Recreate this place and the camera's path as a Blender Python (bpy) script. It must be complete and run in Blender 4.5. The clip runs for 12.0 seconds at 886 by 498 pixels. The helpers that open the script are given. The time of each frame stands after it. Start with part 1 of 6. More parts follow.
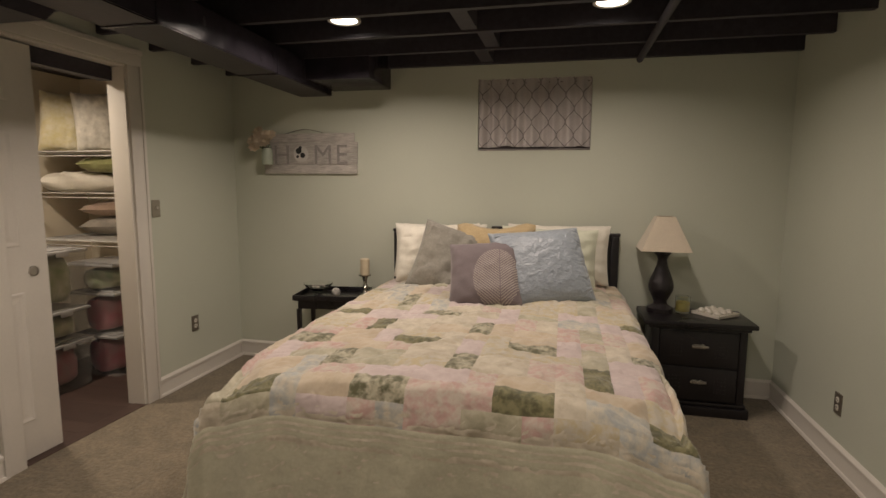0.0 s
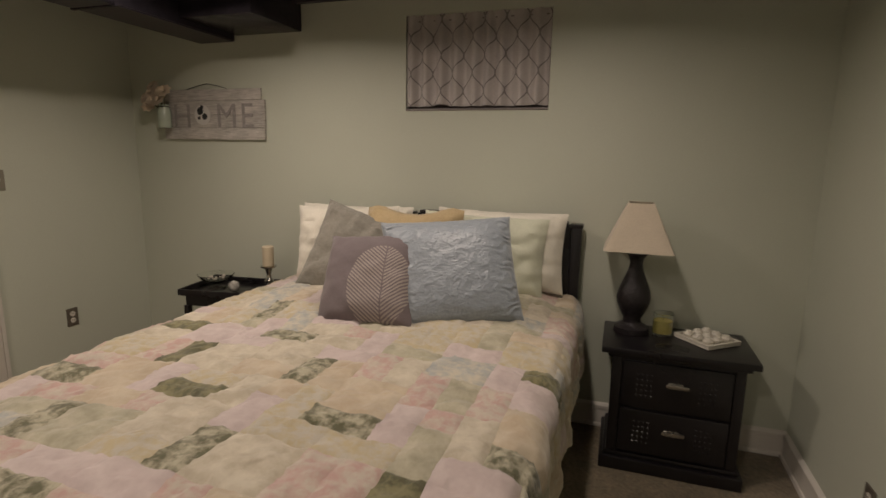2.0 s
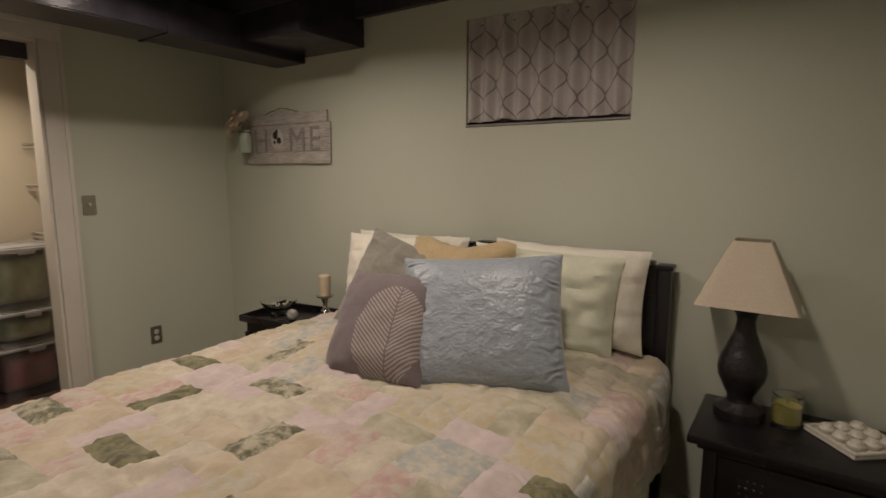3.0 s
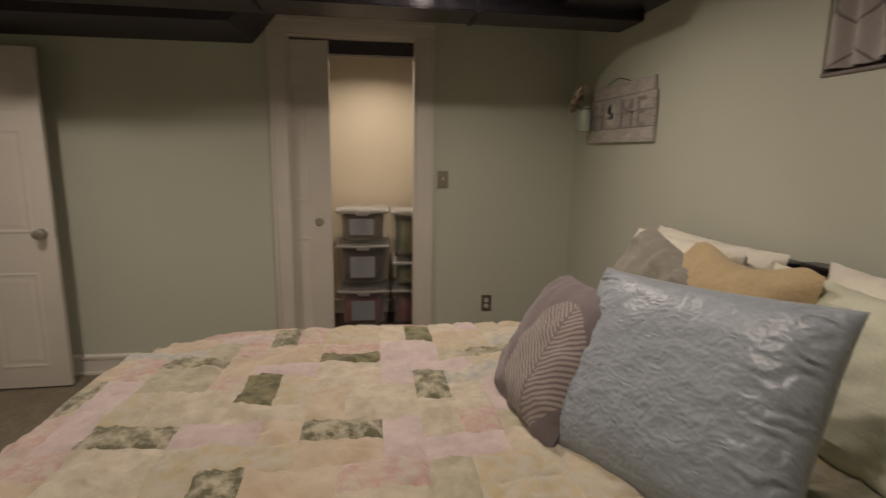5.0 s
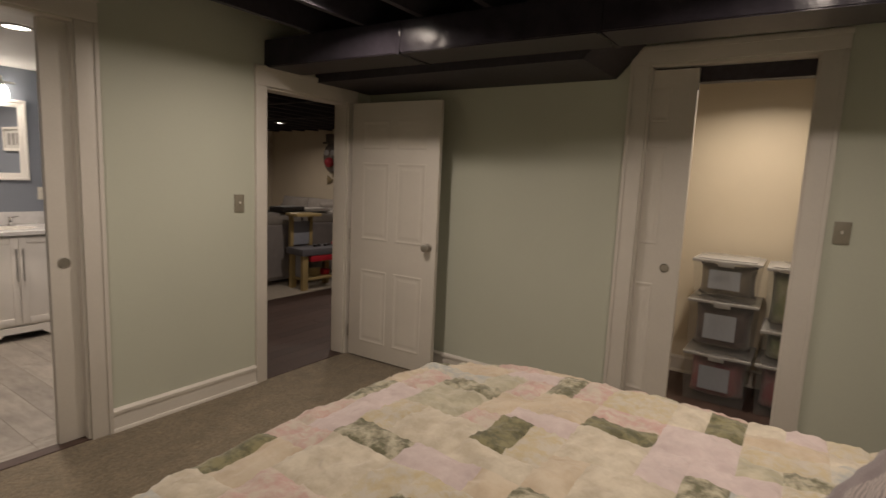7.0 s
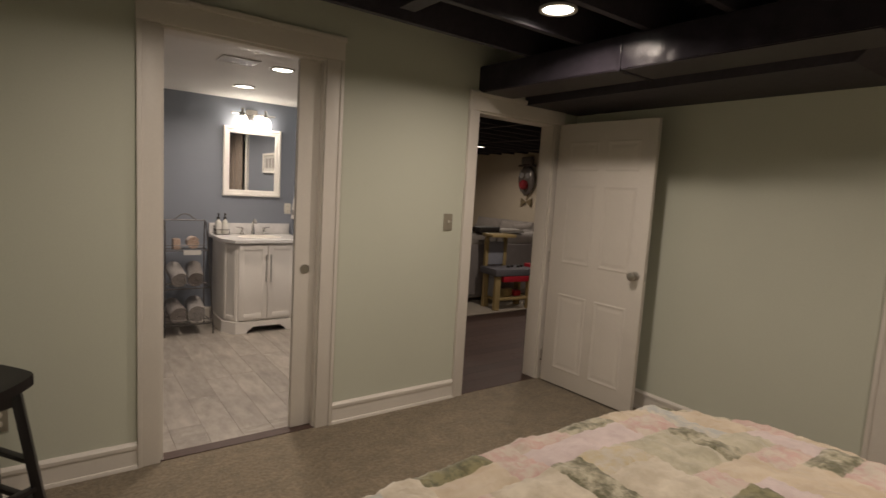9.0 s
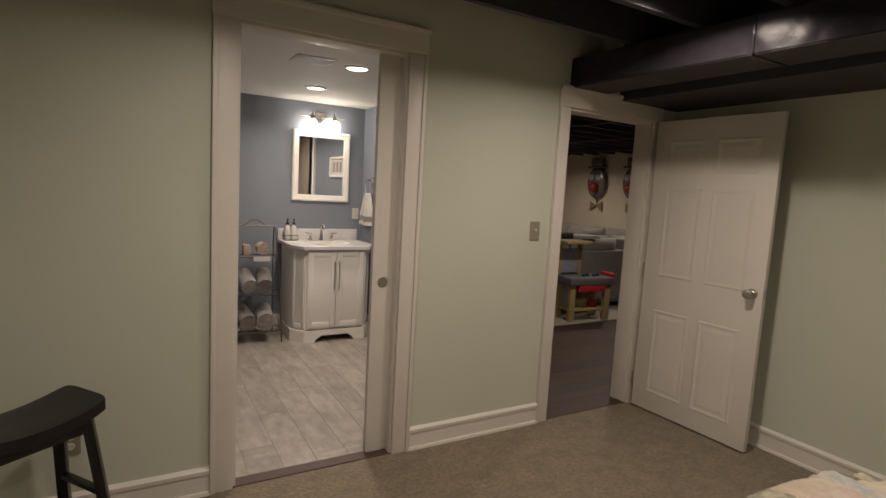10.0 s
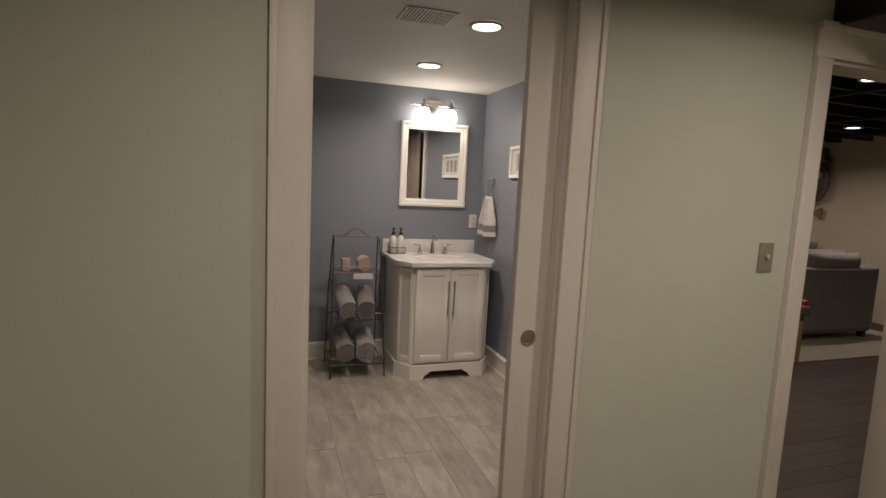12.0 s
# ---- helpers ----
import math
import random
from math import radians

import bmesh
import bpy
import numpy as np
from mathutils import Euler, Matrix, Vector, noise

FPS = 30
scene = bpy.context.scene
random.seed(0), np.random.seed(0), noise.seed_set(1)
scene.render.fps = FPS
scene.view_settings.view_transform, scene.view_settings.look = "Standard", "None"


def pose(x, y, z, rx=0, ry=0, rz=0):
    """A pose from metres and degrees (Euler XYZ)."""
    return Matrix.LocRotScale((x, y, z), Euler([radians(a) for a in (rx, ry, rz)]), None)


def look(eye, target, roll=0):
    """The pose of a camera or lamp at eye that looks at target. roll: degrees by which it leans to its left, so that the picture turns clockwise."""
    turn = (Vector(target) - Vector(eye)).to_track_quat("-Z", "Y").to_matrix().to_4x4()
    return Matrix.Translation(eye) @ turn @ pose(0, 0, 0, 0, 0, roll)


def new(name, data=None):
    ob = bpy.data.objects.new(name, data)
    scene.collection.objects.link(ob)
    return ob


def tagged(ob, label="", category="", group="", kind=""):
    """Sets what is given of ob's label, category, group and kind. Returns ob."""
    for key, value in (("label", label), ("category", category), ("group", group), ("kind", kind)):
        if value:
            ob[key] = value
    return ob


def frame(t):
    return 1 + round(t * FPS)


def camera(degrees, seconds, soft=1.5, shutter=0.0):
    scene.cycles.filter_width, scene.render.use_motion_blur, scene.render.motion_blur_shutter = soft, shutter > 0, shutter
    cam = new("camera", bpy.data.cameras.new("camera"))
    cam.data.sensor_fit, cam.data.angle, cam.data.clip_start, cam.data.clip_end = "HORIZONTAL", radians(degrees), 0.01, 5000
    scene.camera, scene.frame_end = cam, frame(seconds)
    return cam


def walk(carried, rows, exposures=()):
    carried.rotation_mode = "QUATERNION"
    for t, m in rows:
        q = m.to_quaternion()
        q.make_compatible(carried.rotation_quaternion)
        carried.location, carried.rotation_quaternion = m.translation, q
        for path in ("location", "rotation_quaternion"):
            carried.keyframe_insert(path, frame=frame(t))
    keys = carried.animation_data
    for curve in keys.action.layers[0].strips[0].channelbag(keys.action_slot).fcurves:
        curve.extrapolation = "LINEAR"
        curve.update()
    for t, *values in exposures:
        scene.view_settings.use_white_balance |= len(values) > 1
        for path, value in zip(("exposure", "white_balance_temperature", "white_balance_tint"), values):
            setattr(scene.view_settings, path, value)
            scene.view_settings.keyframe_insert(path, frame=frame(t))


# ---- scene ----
cam = camera(80.0, 12.0, soft=1.5, shutter=0.35)
EXPOSURES = [(0, 0.03), (1, -0.12), (2.5, -0.25), (5, -0.38), (7, -0.22), (9.5, -0.12), (10.5, -0.1), (12, -0.38)]
# seconds, eye x y z, yaw, pitch, roll
PATH = [
    (0, 0.849, 2.391, 1.483, 12.78, -7.00, 0.34),
    (0.5, 0.890, 2.683, 1.474, 12.33, -7.36, 0.29),
    (1, 0.994, 2.919, 1.490, 10.06, -8.50, -0.49),
    (1.5, 1.246, 3.191, 1.508, 11.36, -9.57, -0.02),
    (2, 1.419, 3.457, 1.500, 18.41, -10.35, 0.97),
    (2.5, 1.546, 3.763, 1.529, 25.50, -9.50, 0.34),
    (4.3, 1.792, 4.647, 1.464, 61.93, -8.84, 0.83),
    (4.5, 1.776, 4.739, 1.470, 66.33, -9.34, 0.61),
    (5, 1.760, 4.981, 1.488, 82.41, -10.34, 0.82),
    (5.5, 1.614, 5.119, 1.492, 93.33, -9.50, 1.22),
    (6, 1.534, 5.207, 1.500, 103.37, -8.18, 1.27),
    (6.5, 1.501, 5.263, 1.493, 115.17, -8.24, 2.10),
    (7, 1.512, 5.272, 1.495, 123.92, -7.66, 2.61),
    (7.2, 1.507, 5.266, 1.492, 126.09, -7.08, 2.85),
    (8.8, 1.557, 5.178, 1.484, 141.78, -5.84, 3.69),
    (9, 1.544, 5.139, 1.480, 143.93, -6.26, 3.46),
    (9.5, 1.535, 4.965, 1.481, 147.81, -6.94, 3.14),
    (10, 1.532, 4.784, 1.491, 149.86, -6.39, 3.27),
    (10.5, 1.486, 4.600, 1.488, 152.06, -6.74, 2.29),
    (11, 1.381, 4.343, 1.493, 157.62, -6.17, 2.14),
    (11.5, 1.306, 4.054, 1.476, 161.41, -6.82, 2.77),
    (12, 1.251, 3.778, 1.488, 161.47, -6.86, 2.81),
]


def carry(x, y, z, yaw, pitch, roll):
    a, b = radians(yaw), radians(pitch)
    ahead = Vector((-math.sin(a) * math.cos(b), math.cos(a) * math.cos(b), math.sin(b)))
    eye = Vector((x, y, z))
    return look(eye, eye + ahead, roll)


walk(cam, [(t, carry(*row)) for t, *row in PATH], EXPOSURES)
# ---- light ----
world = bpy.data.worlds.new("world")
scene.world = world
world.use_nodes = True
world.node_tree.nodes["Background"].inputs[0].default_value = (0.5, 0.6, 0.8, 1)
world.node_tree.nodes["Background"].inputs[1].default_value = 0.01

WARM = (1.0, 0.835, 0.71)


def down_lamp(x, y, z, watts, colour=WARM, size=0.12, spread=157):
    lamp = bpy.data.lights.new("downlight_glow", "AREA")
    lamp.shape, lamp.size, lamp.energy, lamp.color, lamp.spread = "DISK", size, watts, colour, radians(spread)
    ob = new("downlight_glow", lamp)
    ob.location = (x, y, z)
    return ob


def bulb(x, y, z, watts, colour=WARM, radius=0.04):
    lamp = bpy.data.lights.new("bulb_glow", "POINT")
    lamp.energy, lamp.color, lamp.shadow_soft_size = watts, colour, radius
    ob = new("bulb_glow", lamp)
    ob.location = (x, y, z)
    return ob


LAMP_Z = 2.384
BED_LIGHTS = [(-0.385, 5.29), (1.052, 5.27), (-0.44, 3.25), (1.052, 3.25)]
BATH_LIGHTS = [(0.23, 1.24), (0.232, 0.265)]
LIVING_LIGHTS = [(-4.8, -2.6), (-4.85, -0.45), (-2.6, -2.6), (-2.6, 1.2)]
for lx, ly in BED_LIGHTS:
    down_lamp(lx, ly, LAMP_Z, 15.5 if lx < 0.5 else 10.5)
for lx, ly in BATH_LIGHTS:
    down_lamp(lx, ly, 2.262, 14.8, (1.0, 0.85, 0.73))
for lx, ly in LIVING_LIGHTS:
    down_lamp(lx, ly, 2.326, 13)
down_lamp(-2.42, 4.98, 2.30, 15, (1.0, 0.83, 0.66), 0.12, 150)

# ---- materials ----
def ramp(nt, sock, stops):
    r = nt.nodes.new("ShaderNodeValToRGB")
    while len(r.color_ramp.elements) < len(stops):
        r.color_ramp.elements.new(0.5)
    for e, (pos, c) in zip(r.color_ramp.elements, stops):
        e.position, e.color = pos, (*c[:3], 1)
    nt.links.new(sock, r.inputs[0])
    return r.outputs[0]


def shade(c, k):
    return tuple(max(0.0, min(1.0, v * k)) for v in c)


def noise_tex(nt, scale, detail=4.0, rough=0.6, stretch=None, coords="Object", distortion=0.0, by_piece=False):
    tc = nt.nodes.new("ShaderNodeTexCoord")
    out = tc.outputs[coords]
    if stretch:
        mp = nt.nodes.new("ShaderNodeMapping")
        mp.inputs["Scale"].default_value = stretch
        nt.links.new(out, mp.inputs[0])
        out = mp.outputs[0]
    if by_piece:
        # each piece takes its own stretch of the grain
        oi = nt.nodes.new("ShaderNodeObjectInfo")
        far = nt.nodes.new("ShaderNodeVectorMath")
        far.operation = "MULTIPLY_ADD"
        nt.links.new(oi.outputs["Random"], far.inputs[0])
        far.inputs[1].default_value = (37.0, 53.0, 71.0)
        nt.links.new(out, far.inputs[2])
        out = far.outputs[0]
    n = nt.nodes.new("ShaderNodeTexNoise")
    n.inputs["Scale"].default_value, n.inputs["Detail"].default_value, n.inputs["Roughness"].default_value = scale, detail, rough
    n.inputs["Distortion"].default_value = distortion
    nt.links.new(out, n.inputs["Vector"])
    return n.outputs["Fac"]


def mixed(nt, a, b, fac, mode="MIX"):
    m = nt.nodes.new("ShaderNodeMix")
    m.data_type, m.blend_type = "RGBA", mode
    for sock, v in ((m.inputs["A"], a), (m.inputs["B"], b), (m.inputs["Factor"], fac)):
        if isinstance(v, (int, float)):
            sock.default_value = v
        elif isinstance(v, tuple):
            sock.default_value = (*v[:3], 1)
        else:
            nt.links.new(v, sock)
    return m.outputs["Result"]


def material(name, colour, rough=0.6, metal=0.0, grain=60.0, vary=0.12, large=2.5, wear=0.1, bump=0.15, depth=0.002,
             stretch=None, piece=0.0, sheen=0.0, coat=0.0, second=None, crisp=0.25, crumple=0.0, crumple_scale=9.0, by_piece=False):
    """A procedural surface: fine grain and large blotches in colour and roughness, with relief from the grain."""
    m = bpy.data.materials.new(name)
    m.use_nodes = True
    nt = m.node_tree
    b = nt.nodes["Principled BSDF"]
    fine = noise_tex(nt, grain, 5, 0.65, stretch, by_piece=by_piece)
    big = noise_tex(nt, large, 3, 0.55)
    c1 = ramp(nt, fine, [(0.5 - crisp, shade(colour, 1 - vary)), (0.5 + crisp, shade(second or colour, 1 + vary))])
    c2 = ramp(nt, big, [(0.3, (1 - wear,) * 3), (0.7, (1, 1, 1))])
    col = mixed(nt, c1, c2, 1.0, "MULTIPLY")
    if piece:
        oi = nt.nodes.new("ShaderNodeObjectInfo")
        col = mixed(nt, col, ramp(nt, oi.outputs["Random"], [(0, (1 - piece,) * 3), (1, (1, 1, 1))]), 1.0, "MULTIPLY")
    nt.links.new(col, b.inputs["Base Color"])
    rr = nt.nodes.new("ShaderNodeMapRange")
    rr.inputs["To Min"].default_value, rr.inputs["To Max"].default_value = max(0.02, rough - 0.08), min(1, rough + 0.08)
    nt.links.new(big, rr.inputs["Value"])
    nt.links.new(rr.outputs[0], b.inputs["Roughness"])
    b.inputs["Metallic"].default_value = metal
    b.inputs["Sheen Weight"].default_value = sheen
    b.inputs["Coat Weight"].default_value = coat
    if bump:
        bp = nt.nodes.new("ShaderNodeBump")
        bp.inputs["Strength"].default_value, bp.inputs["Distance"].default_value = bump, depth
        nt.links.new(fine, bp.inputs["Height"])
        out = bp.outputs[0]
        if crumple:
            tc = nt.nodes.new("ShaderNodeTexCoord")
            rid = nt.nodes.new("ShaderNodeTexNoise")
            rid.noise_type = "RIDGED_MULTIFRACTAL"
            rid.inputs["Scale"].default_value, rid.inputs["Detail"].default_value, rid.inputs["Distortion"].default_value = crumple_scale, 4.0, 0.8
            nt.links.new(tc.outputs["Object"], rid.inputs["Vector"])
            b2 = nt.nodes.new("ShaderNodeBump")
            b2.inputs["Strength"].default_value, b2.inputs["Distance"].default_value = 1.0, crumple
            nt.links.new(rid.outputs["Fac"], b2.inputs["Height"])
            nt.links.new(out, b2.inputs["Normal"])
            out = b2.outputs[0]
        nt.links.new(out, b.inputs["Normal"])
    return m


def glowing(name, colour, strength):
    m = bpy.data.materials.new(name)
    m.use_nodes = True
    b = m.node_tree.nodes["Principled BSDF"]
    b.inputs["Base Color"].default_value = (*colour, 1)
    b.inputs["Emission Color"].default_value = (*colour, 1)
    b.inputs["Emission Strength"].default_value = strength
    return m


def glass(name, colour=(0.95, 0.97, 0.95), rough=0.03):
    m = bpy.data.materials.new(name)
    m.use_nodes = True
    b = m.node_tree.nodes["Principled BSDF"]
    b.inputs["Base Color"].default_value = (*colour, 1)
    b.inputs["Transmission Weight"].default_value = 1.0
    b.inputs["Roughness"].default_value = rough
    b.inputs["IOR"].default_value = 1.45
    return m


GREEN = material("green_wall_paint", (0.555, 0.573, 0.478), 0.62, grain=140, vary=0.03, large=1.3, wear=0.05, bump=0.12, depth=0.0008)
WHITE = material("white_trim_paint", (0.69, 0.65, 0.59), 0.42, grain=90, vary=0.03, large=3, wear=0.06, bump=0.05, depth=0.0006)
BLACKP = material("black_ceiling_paint", (0.042, 0.036, 0.046), 0.6, grain=30, vary=0.3, wear=0.25, bump=0.3)
# duct underside: the light on it is put into a lighter, duller colour
DUCTLIT = material("lit_duct_underside", (0.042, 0.034, 0.037), 0.5, grain=30, vary=0.2, wear=0.2, bump=0.2)
DUCT = material("black_painted_metal", (0.034, 0.03, 0.038), 0.24, grain=9, vary=0.3, wear=0.2, bump=0.6, depth=0.006, crumple=0.012, crumple_scale=3.5)
DUCT.node_tree.nodes["Principled BSDF"].inputs["Specular IOR Level"].default_value = 0.14
CARPET = material("mottled_carpet", (0.165, 0.128, 0.085), 0.95, grain=48, vary=0.30, large=9, wear=0.30, bump=1.0, depth=0.006, second=(0.235, 0.19, 0.125), sheen=0.2)
CREAM = material("cream_wall_paint", (0.62, 0.55, 0.43), 0.65, grain=120, vary=0.03, wear=0.06, bump=0.1, depth=0.0008)
BLUE = material("blue_grey_wall_paint", (0.218, 0.236, 0.274), 0.55, grain=120, vary=0.04, wear=0.06, bump=0.1, depth=0.0008)
BATHCEIL = material("white_ceiling_paint", (0.78, 0.75, 0.70), 0.7, grain=120, vary=0.02, wear=0.04, bump=0.1, depth=0.0008)
PLANK = material("dark_wood_plank", (0.088, 0.052, 0.041), 0.55, grain=14, vary=0.35, large=3, wear=0.2, bump=0.25, stretch=(1, 9, 1), piece=0.35)
TILE = material("grey_wood_look_tile", (0.35, 0.31, 0.26), 0.4, grain=9, vary=0.1, large=3.2, wear=0.22, bump=0.1, stretch=(1.6, 0.5, 1), piece=0.2, crisp=0.17, second=(0.45, 0.405, 0.35), by_piece=True)
GROUT = material("grout", (0.33, 0.29, 0.25), 0.9, grain=200, vary=0.15)
PLATE = material("beige_plastic_plate", (0.27, 0.245, 0.19), 0.4, grain=50, vary=0.05, bump=0.0)
SLOT = material("dark_slot", (0.03, 0.027, 0.025), 0.6, bump=0.0)
STEEL = material("brushed_nickel", (0.55, 0.53, 0.5), 0.28, 1.0, grain=150, vary=0.05, wear=0.06, bump=0.03)
BLACKW = material("black_stained_wood", (0.013, 0.011, 0.013), 0.3, grain=20, vary=0.35, wear=0.3, bump=0.12, stretch=(8, 1, 1))
# ---- mesh helpers ----
def smooth_by_angle(me, angle=40):
    for p in me.polygons:
        p.use_smooth = True
    me.set_sharp_from_angle(angle=radians(angle))


def mesh_of(name, bm, mats, smooth=True):
    me = bpy.data.meshes.new(name)
    bm.normal_update()
    bm.to_mesh(me)
    bm.free()
    for m in (mats if isinstance(mats, (list, tuple)) else [mats]):
        me.materials.append(m)
    if smooth:
        smooth_by_angle(me)
    return me


def part(name, bm, mats, parent=None, label="", at=None, smooth=True):
    """One mesh object from a bmesh, under a thing or a part."""
    ob = new(name, mesh_of(name, bm, mats, smooth))
    if parent:
        ob.parent = parent
    if at is not None:
        ob.matrix_basis = at
    if label:
        ob["label"] = label
    return ob


def thing(name, label, category, at=None, group="", kind=""):
    """An empty at a thing's base, which parents its parts."""
    ob = new(name)
    ob.empty_display_size = 0.1
    if at is not None:
        ob.matrix_basis = at
    return tagged(ob, label, category, group, kind)


def solid(name, bm, mats, label, category, at=None, group="", kind="", smooth=True):
    return tagged(part(name, bm, mats, None, "", at, smooth), label, category, group, kind)


def add_box(bm, lo, hi, bevel=0.0, segments=2, mat=0):
    m = Matrix.Translation([(a + b) / 2 for a, b in zip(lo, hi)]) @ Matrix.Diagonal([max(1e-4, abs(b - a)) for a, b in zip(lo, hi)] + [1])
    vs = bmesh.ops.create_cube(bm, size=1.0, matrix=m)["verts"]
    faces = {f for v in vs for f in v.link_faces}
    if bevel:
        es = list({e for v in vs for e in v.link_edges})
        made = bmesh.ops.bevel(bm, geom=es, offset=bevel, segments=segments, affect="EDGES", profile=0.6)
        faces = set(made["faces"]) | {f for f in faces if f.is_valid}
        faces |= {f for v in made["verts"] for f in v.link_faces}
    for f in faces:
        if f.is_valid:
            f.material_index = mat
    return faces


def box(lo, hi, bevel=0.0, segments=2):
    bm = bmesh.new()
    add_box(bm, lo, hi, bevel, segments)
    return bm


def boxes(rows, bevel=0.0):
    bm = bmesh.new()
    for lo, hi in rows:
        add_box(bm, lo, hi, bevel)
    return bm


def add_lathe(bm, profile, steps=24, at=None, mat=0, caps=True):
    """A turned body from (radius, height) pairs, about z."""
    at = at or Matrix()
    rings = [[bm.verts.new(at @ Vector((r * math.cos(2 * math.pi * i / steps), r * math.sin(2 * math.pi * i / steps), z))) for i in range(steps)]
             for r, z in profile]
    for a, b in zip(rings, rings[1:]):
        for i in range(steps):
            f = bm.faces.new((a[i], a[(i + 1) % steps], b[(i + 1) % steps], b[i]))
            f.material_index = mat
    if caps:
        bm.faces.new(rings[0][::-1]).material_index = mat
        bm.faces.new(rings[-1]).material_index = mat
    return bm


def lathe(profile, steps=24, at=None, caps=True):
    return add_lathe(bmesh.new(), profile, steps, at, 0, caps)


def add_tube(bm, points, radius, steps=8, mat=0):
    """A round bar along points."""
    pts = [Vector(p) for p in points]
    rings = []
    for i, p in enumerate(pts):
        way = (pts[min(i + 1, len(pts) - 1)] - pts[max(i - 1, 0)]).normalized()
        side = way.cross(Vector((0, 0, 1)) if abs(way.z) < 0.95 else Vector((1, 0, 0))).normalized()
        up = side.cross(way)
        r = radius[i] if isinstance(radius, (list, tuple)) else radius
        rings.append([bm.verts.new(p + r * (math.cos(2 * math.pi * k / steps) * side + math.sin(2 * math.pi * k / steps) * up)) for k in range(steps)])
    for a, b in zip(rings, rings[1:]):
        for i in range(steps):
            bm.faces.new((a[i], a[(i + 1) % steps], b[(i + 1) % steps], b[i])).material_index = mat
    bm.faces.new(rings[0][::-1]).material_index = mat
    bm.faces.new(rings[-1]).material_index = mat
    bmesh.ops.recalc_face_normals(bm, faces=bm.faces[:])
    return bm


def tube(points, radius, steps=8):
    return add_tube(bmesh.new(), points, radius, steps)


def structure(name, bm, mats, label, smooth=False):
    return solid(name, bm, mats, label, name.split("_")[0], kind="structure", smooth=smooth)


# ---- the rooms: numbers ----
XL, XR, YB, YH, TOP = -1.845, 2.31, 2.22, 6.37, 2.345
T = 0.13
DOOR_L, DOOR_R, DOOR_H = -1.588, -0.816, 2.046        # doorway to the living room
BATH_L, BATH_R, BATH_H = 0.312, 1.148, 2.184         # doorway to the bathroom
CLO_A, CLO_B, CLO_H = 4.44, 5.27, 2.215            # closet doorway in the west wall
BX0, BX1, BY0, BTOP = -0.545, 2.0, -0.585, 2.285     # bathroom
CX0, CY0, CY1 = -3.1, 3.95, 6.12                  # closet
LX0, LY0, LY1 = -6.2, -4.6, 6.37                   # living room

# floors
structure("floor_bedroom", box((XL - 0.001, YB, -0.1), (XR, YH, 0)), CARPET, "mottled brown and beige short-pile carpet")
floor_bath = structure("floor_bathroom", box((BX0 - 0.3, BY0 - 0.13, -0.1), (BX1 + 0.13, YB - 0.065, -0.0028)), GROUT, "grey wood-look plank tile floor with thin grout joints")
floor_living = structure("floor_living", box((LX0 - 0.1, LY0 - 0.1, -0.1), (BX0 - 0.3, YB - 0.065, -0.0028)), PLANK, "dark brown wood plank floor")
floor_closet = structure("floor_closet", box((CX0 - 0.1, CY0 - 0.1, -0.1), (XL - 0.07, CY1 + 0.1, -0.0028)), PLANK, "dark brown wood plank closet floor")
structure("threshold_bathroom", box((BATH_L - 0.08, YB - 0.075, -0.02), (BATH_R, YB + 0.004, 0.006), 0.004), PLANK, "dark wooden threshold strip")
structure("threshold_living", box((DOOR_L, YB - 0.075, -0.02), (DOOR_R, YB + 0.002, 0.005), 0.004), PLANK, "dark wooden threshold strip")
structure("threshold_closet", box((XL - 0.08, CLO_A - 0.05, -0.02), (XL + 0.004, CLO_B, 0.005), 0.004), PLANK, "dark wooden threshold strip")

# bedroom walls; the pockets of the sliding doors are hollow
WX0, WX1, WZ0, WZ1 = 0.208, 1.024, 1.733, 2.25      # high window in the north wall
structure("wall_north", boxes([((XL - T, YH, 0), (WX0, YH + T, 2.6)), ((WX1, YH, 0), (XR + T, YH + T, 2.6)), ((WX0, YH, 0), (WX1, YH + T, WZ0)), ((WX0, YH, WZ1), (WX1, YH + T, 2.6))]), GREEN, "pale sage green painted wall with a high window")
structure("wall_east", box((XR, YB - T, 0), (XR + T, YH, 2.6)), GREEN, "pale sage green painted wall")
F = YB - T
structure("wall_south", boxes([
    ((XL - T, F, 0), (DOOR_L, YB, 2.6)), ((DOOR_L, F, DOOR_H), (DOOR_R, YB, 2.6)), ((DOOR_R, F, 0), (-0.5, YB, 2.6)),
    ((-0.5, F, 0), (BATH_L, F + 0.04, BATH_H)), ((-0.5, YB - 0.04, 0), (BATH_L, YB, BATH_H)),
    ((-0.5, F, BATH_H), (BATH_R, YB, 2.6)), ((BATH_R, F, 0), (XR, YB, 2.6))]), GREEN, "pale sage green painted wall with two doorways")
W = XL - T
structure("wall_west", boxes([
    ((W, YB, 0), (XL, 3.5, 2.6)), ((W, 3.5, 0), (W + 0.04, CLO_A, CLO_H)), ((XL - 0.04, 3.5, 0), (XL, CLO_A, CLO_H)),
    ((W, 3.5, CLO_H), (XL, CLO_B, 2.6)), ((W, CLO_B, 0), (XL, YH, 2.6))]), GREEN, "pale sage green painted wall with a closet doorway")

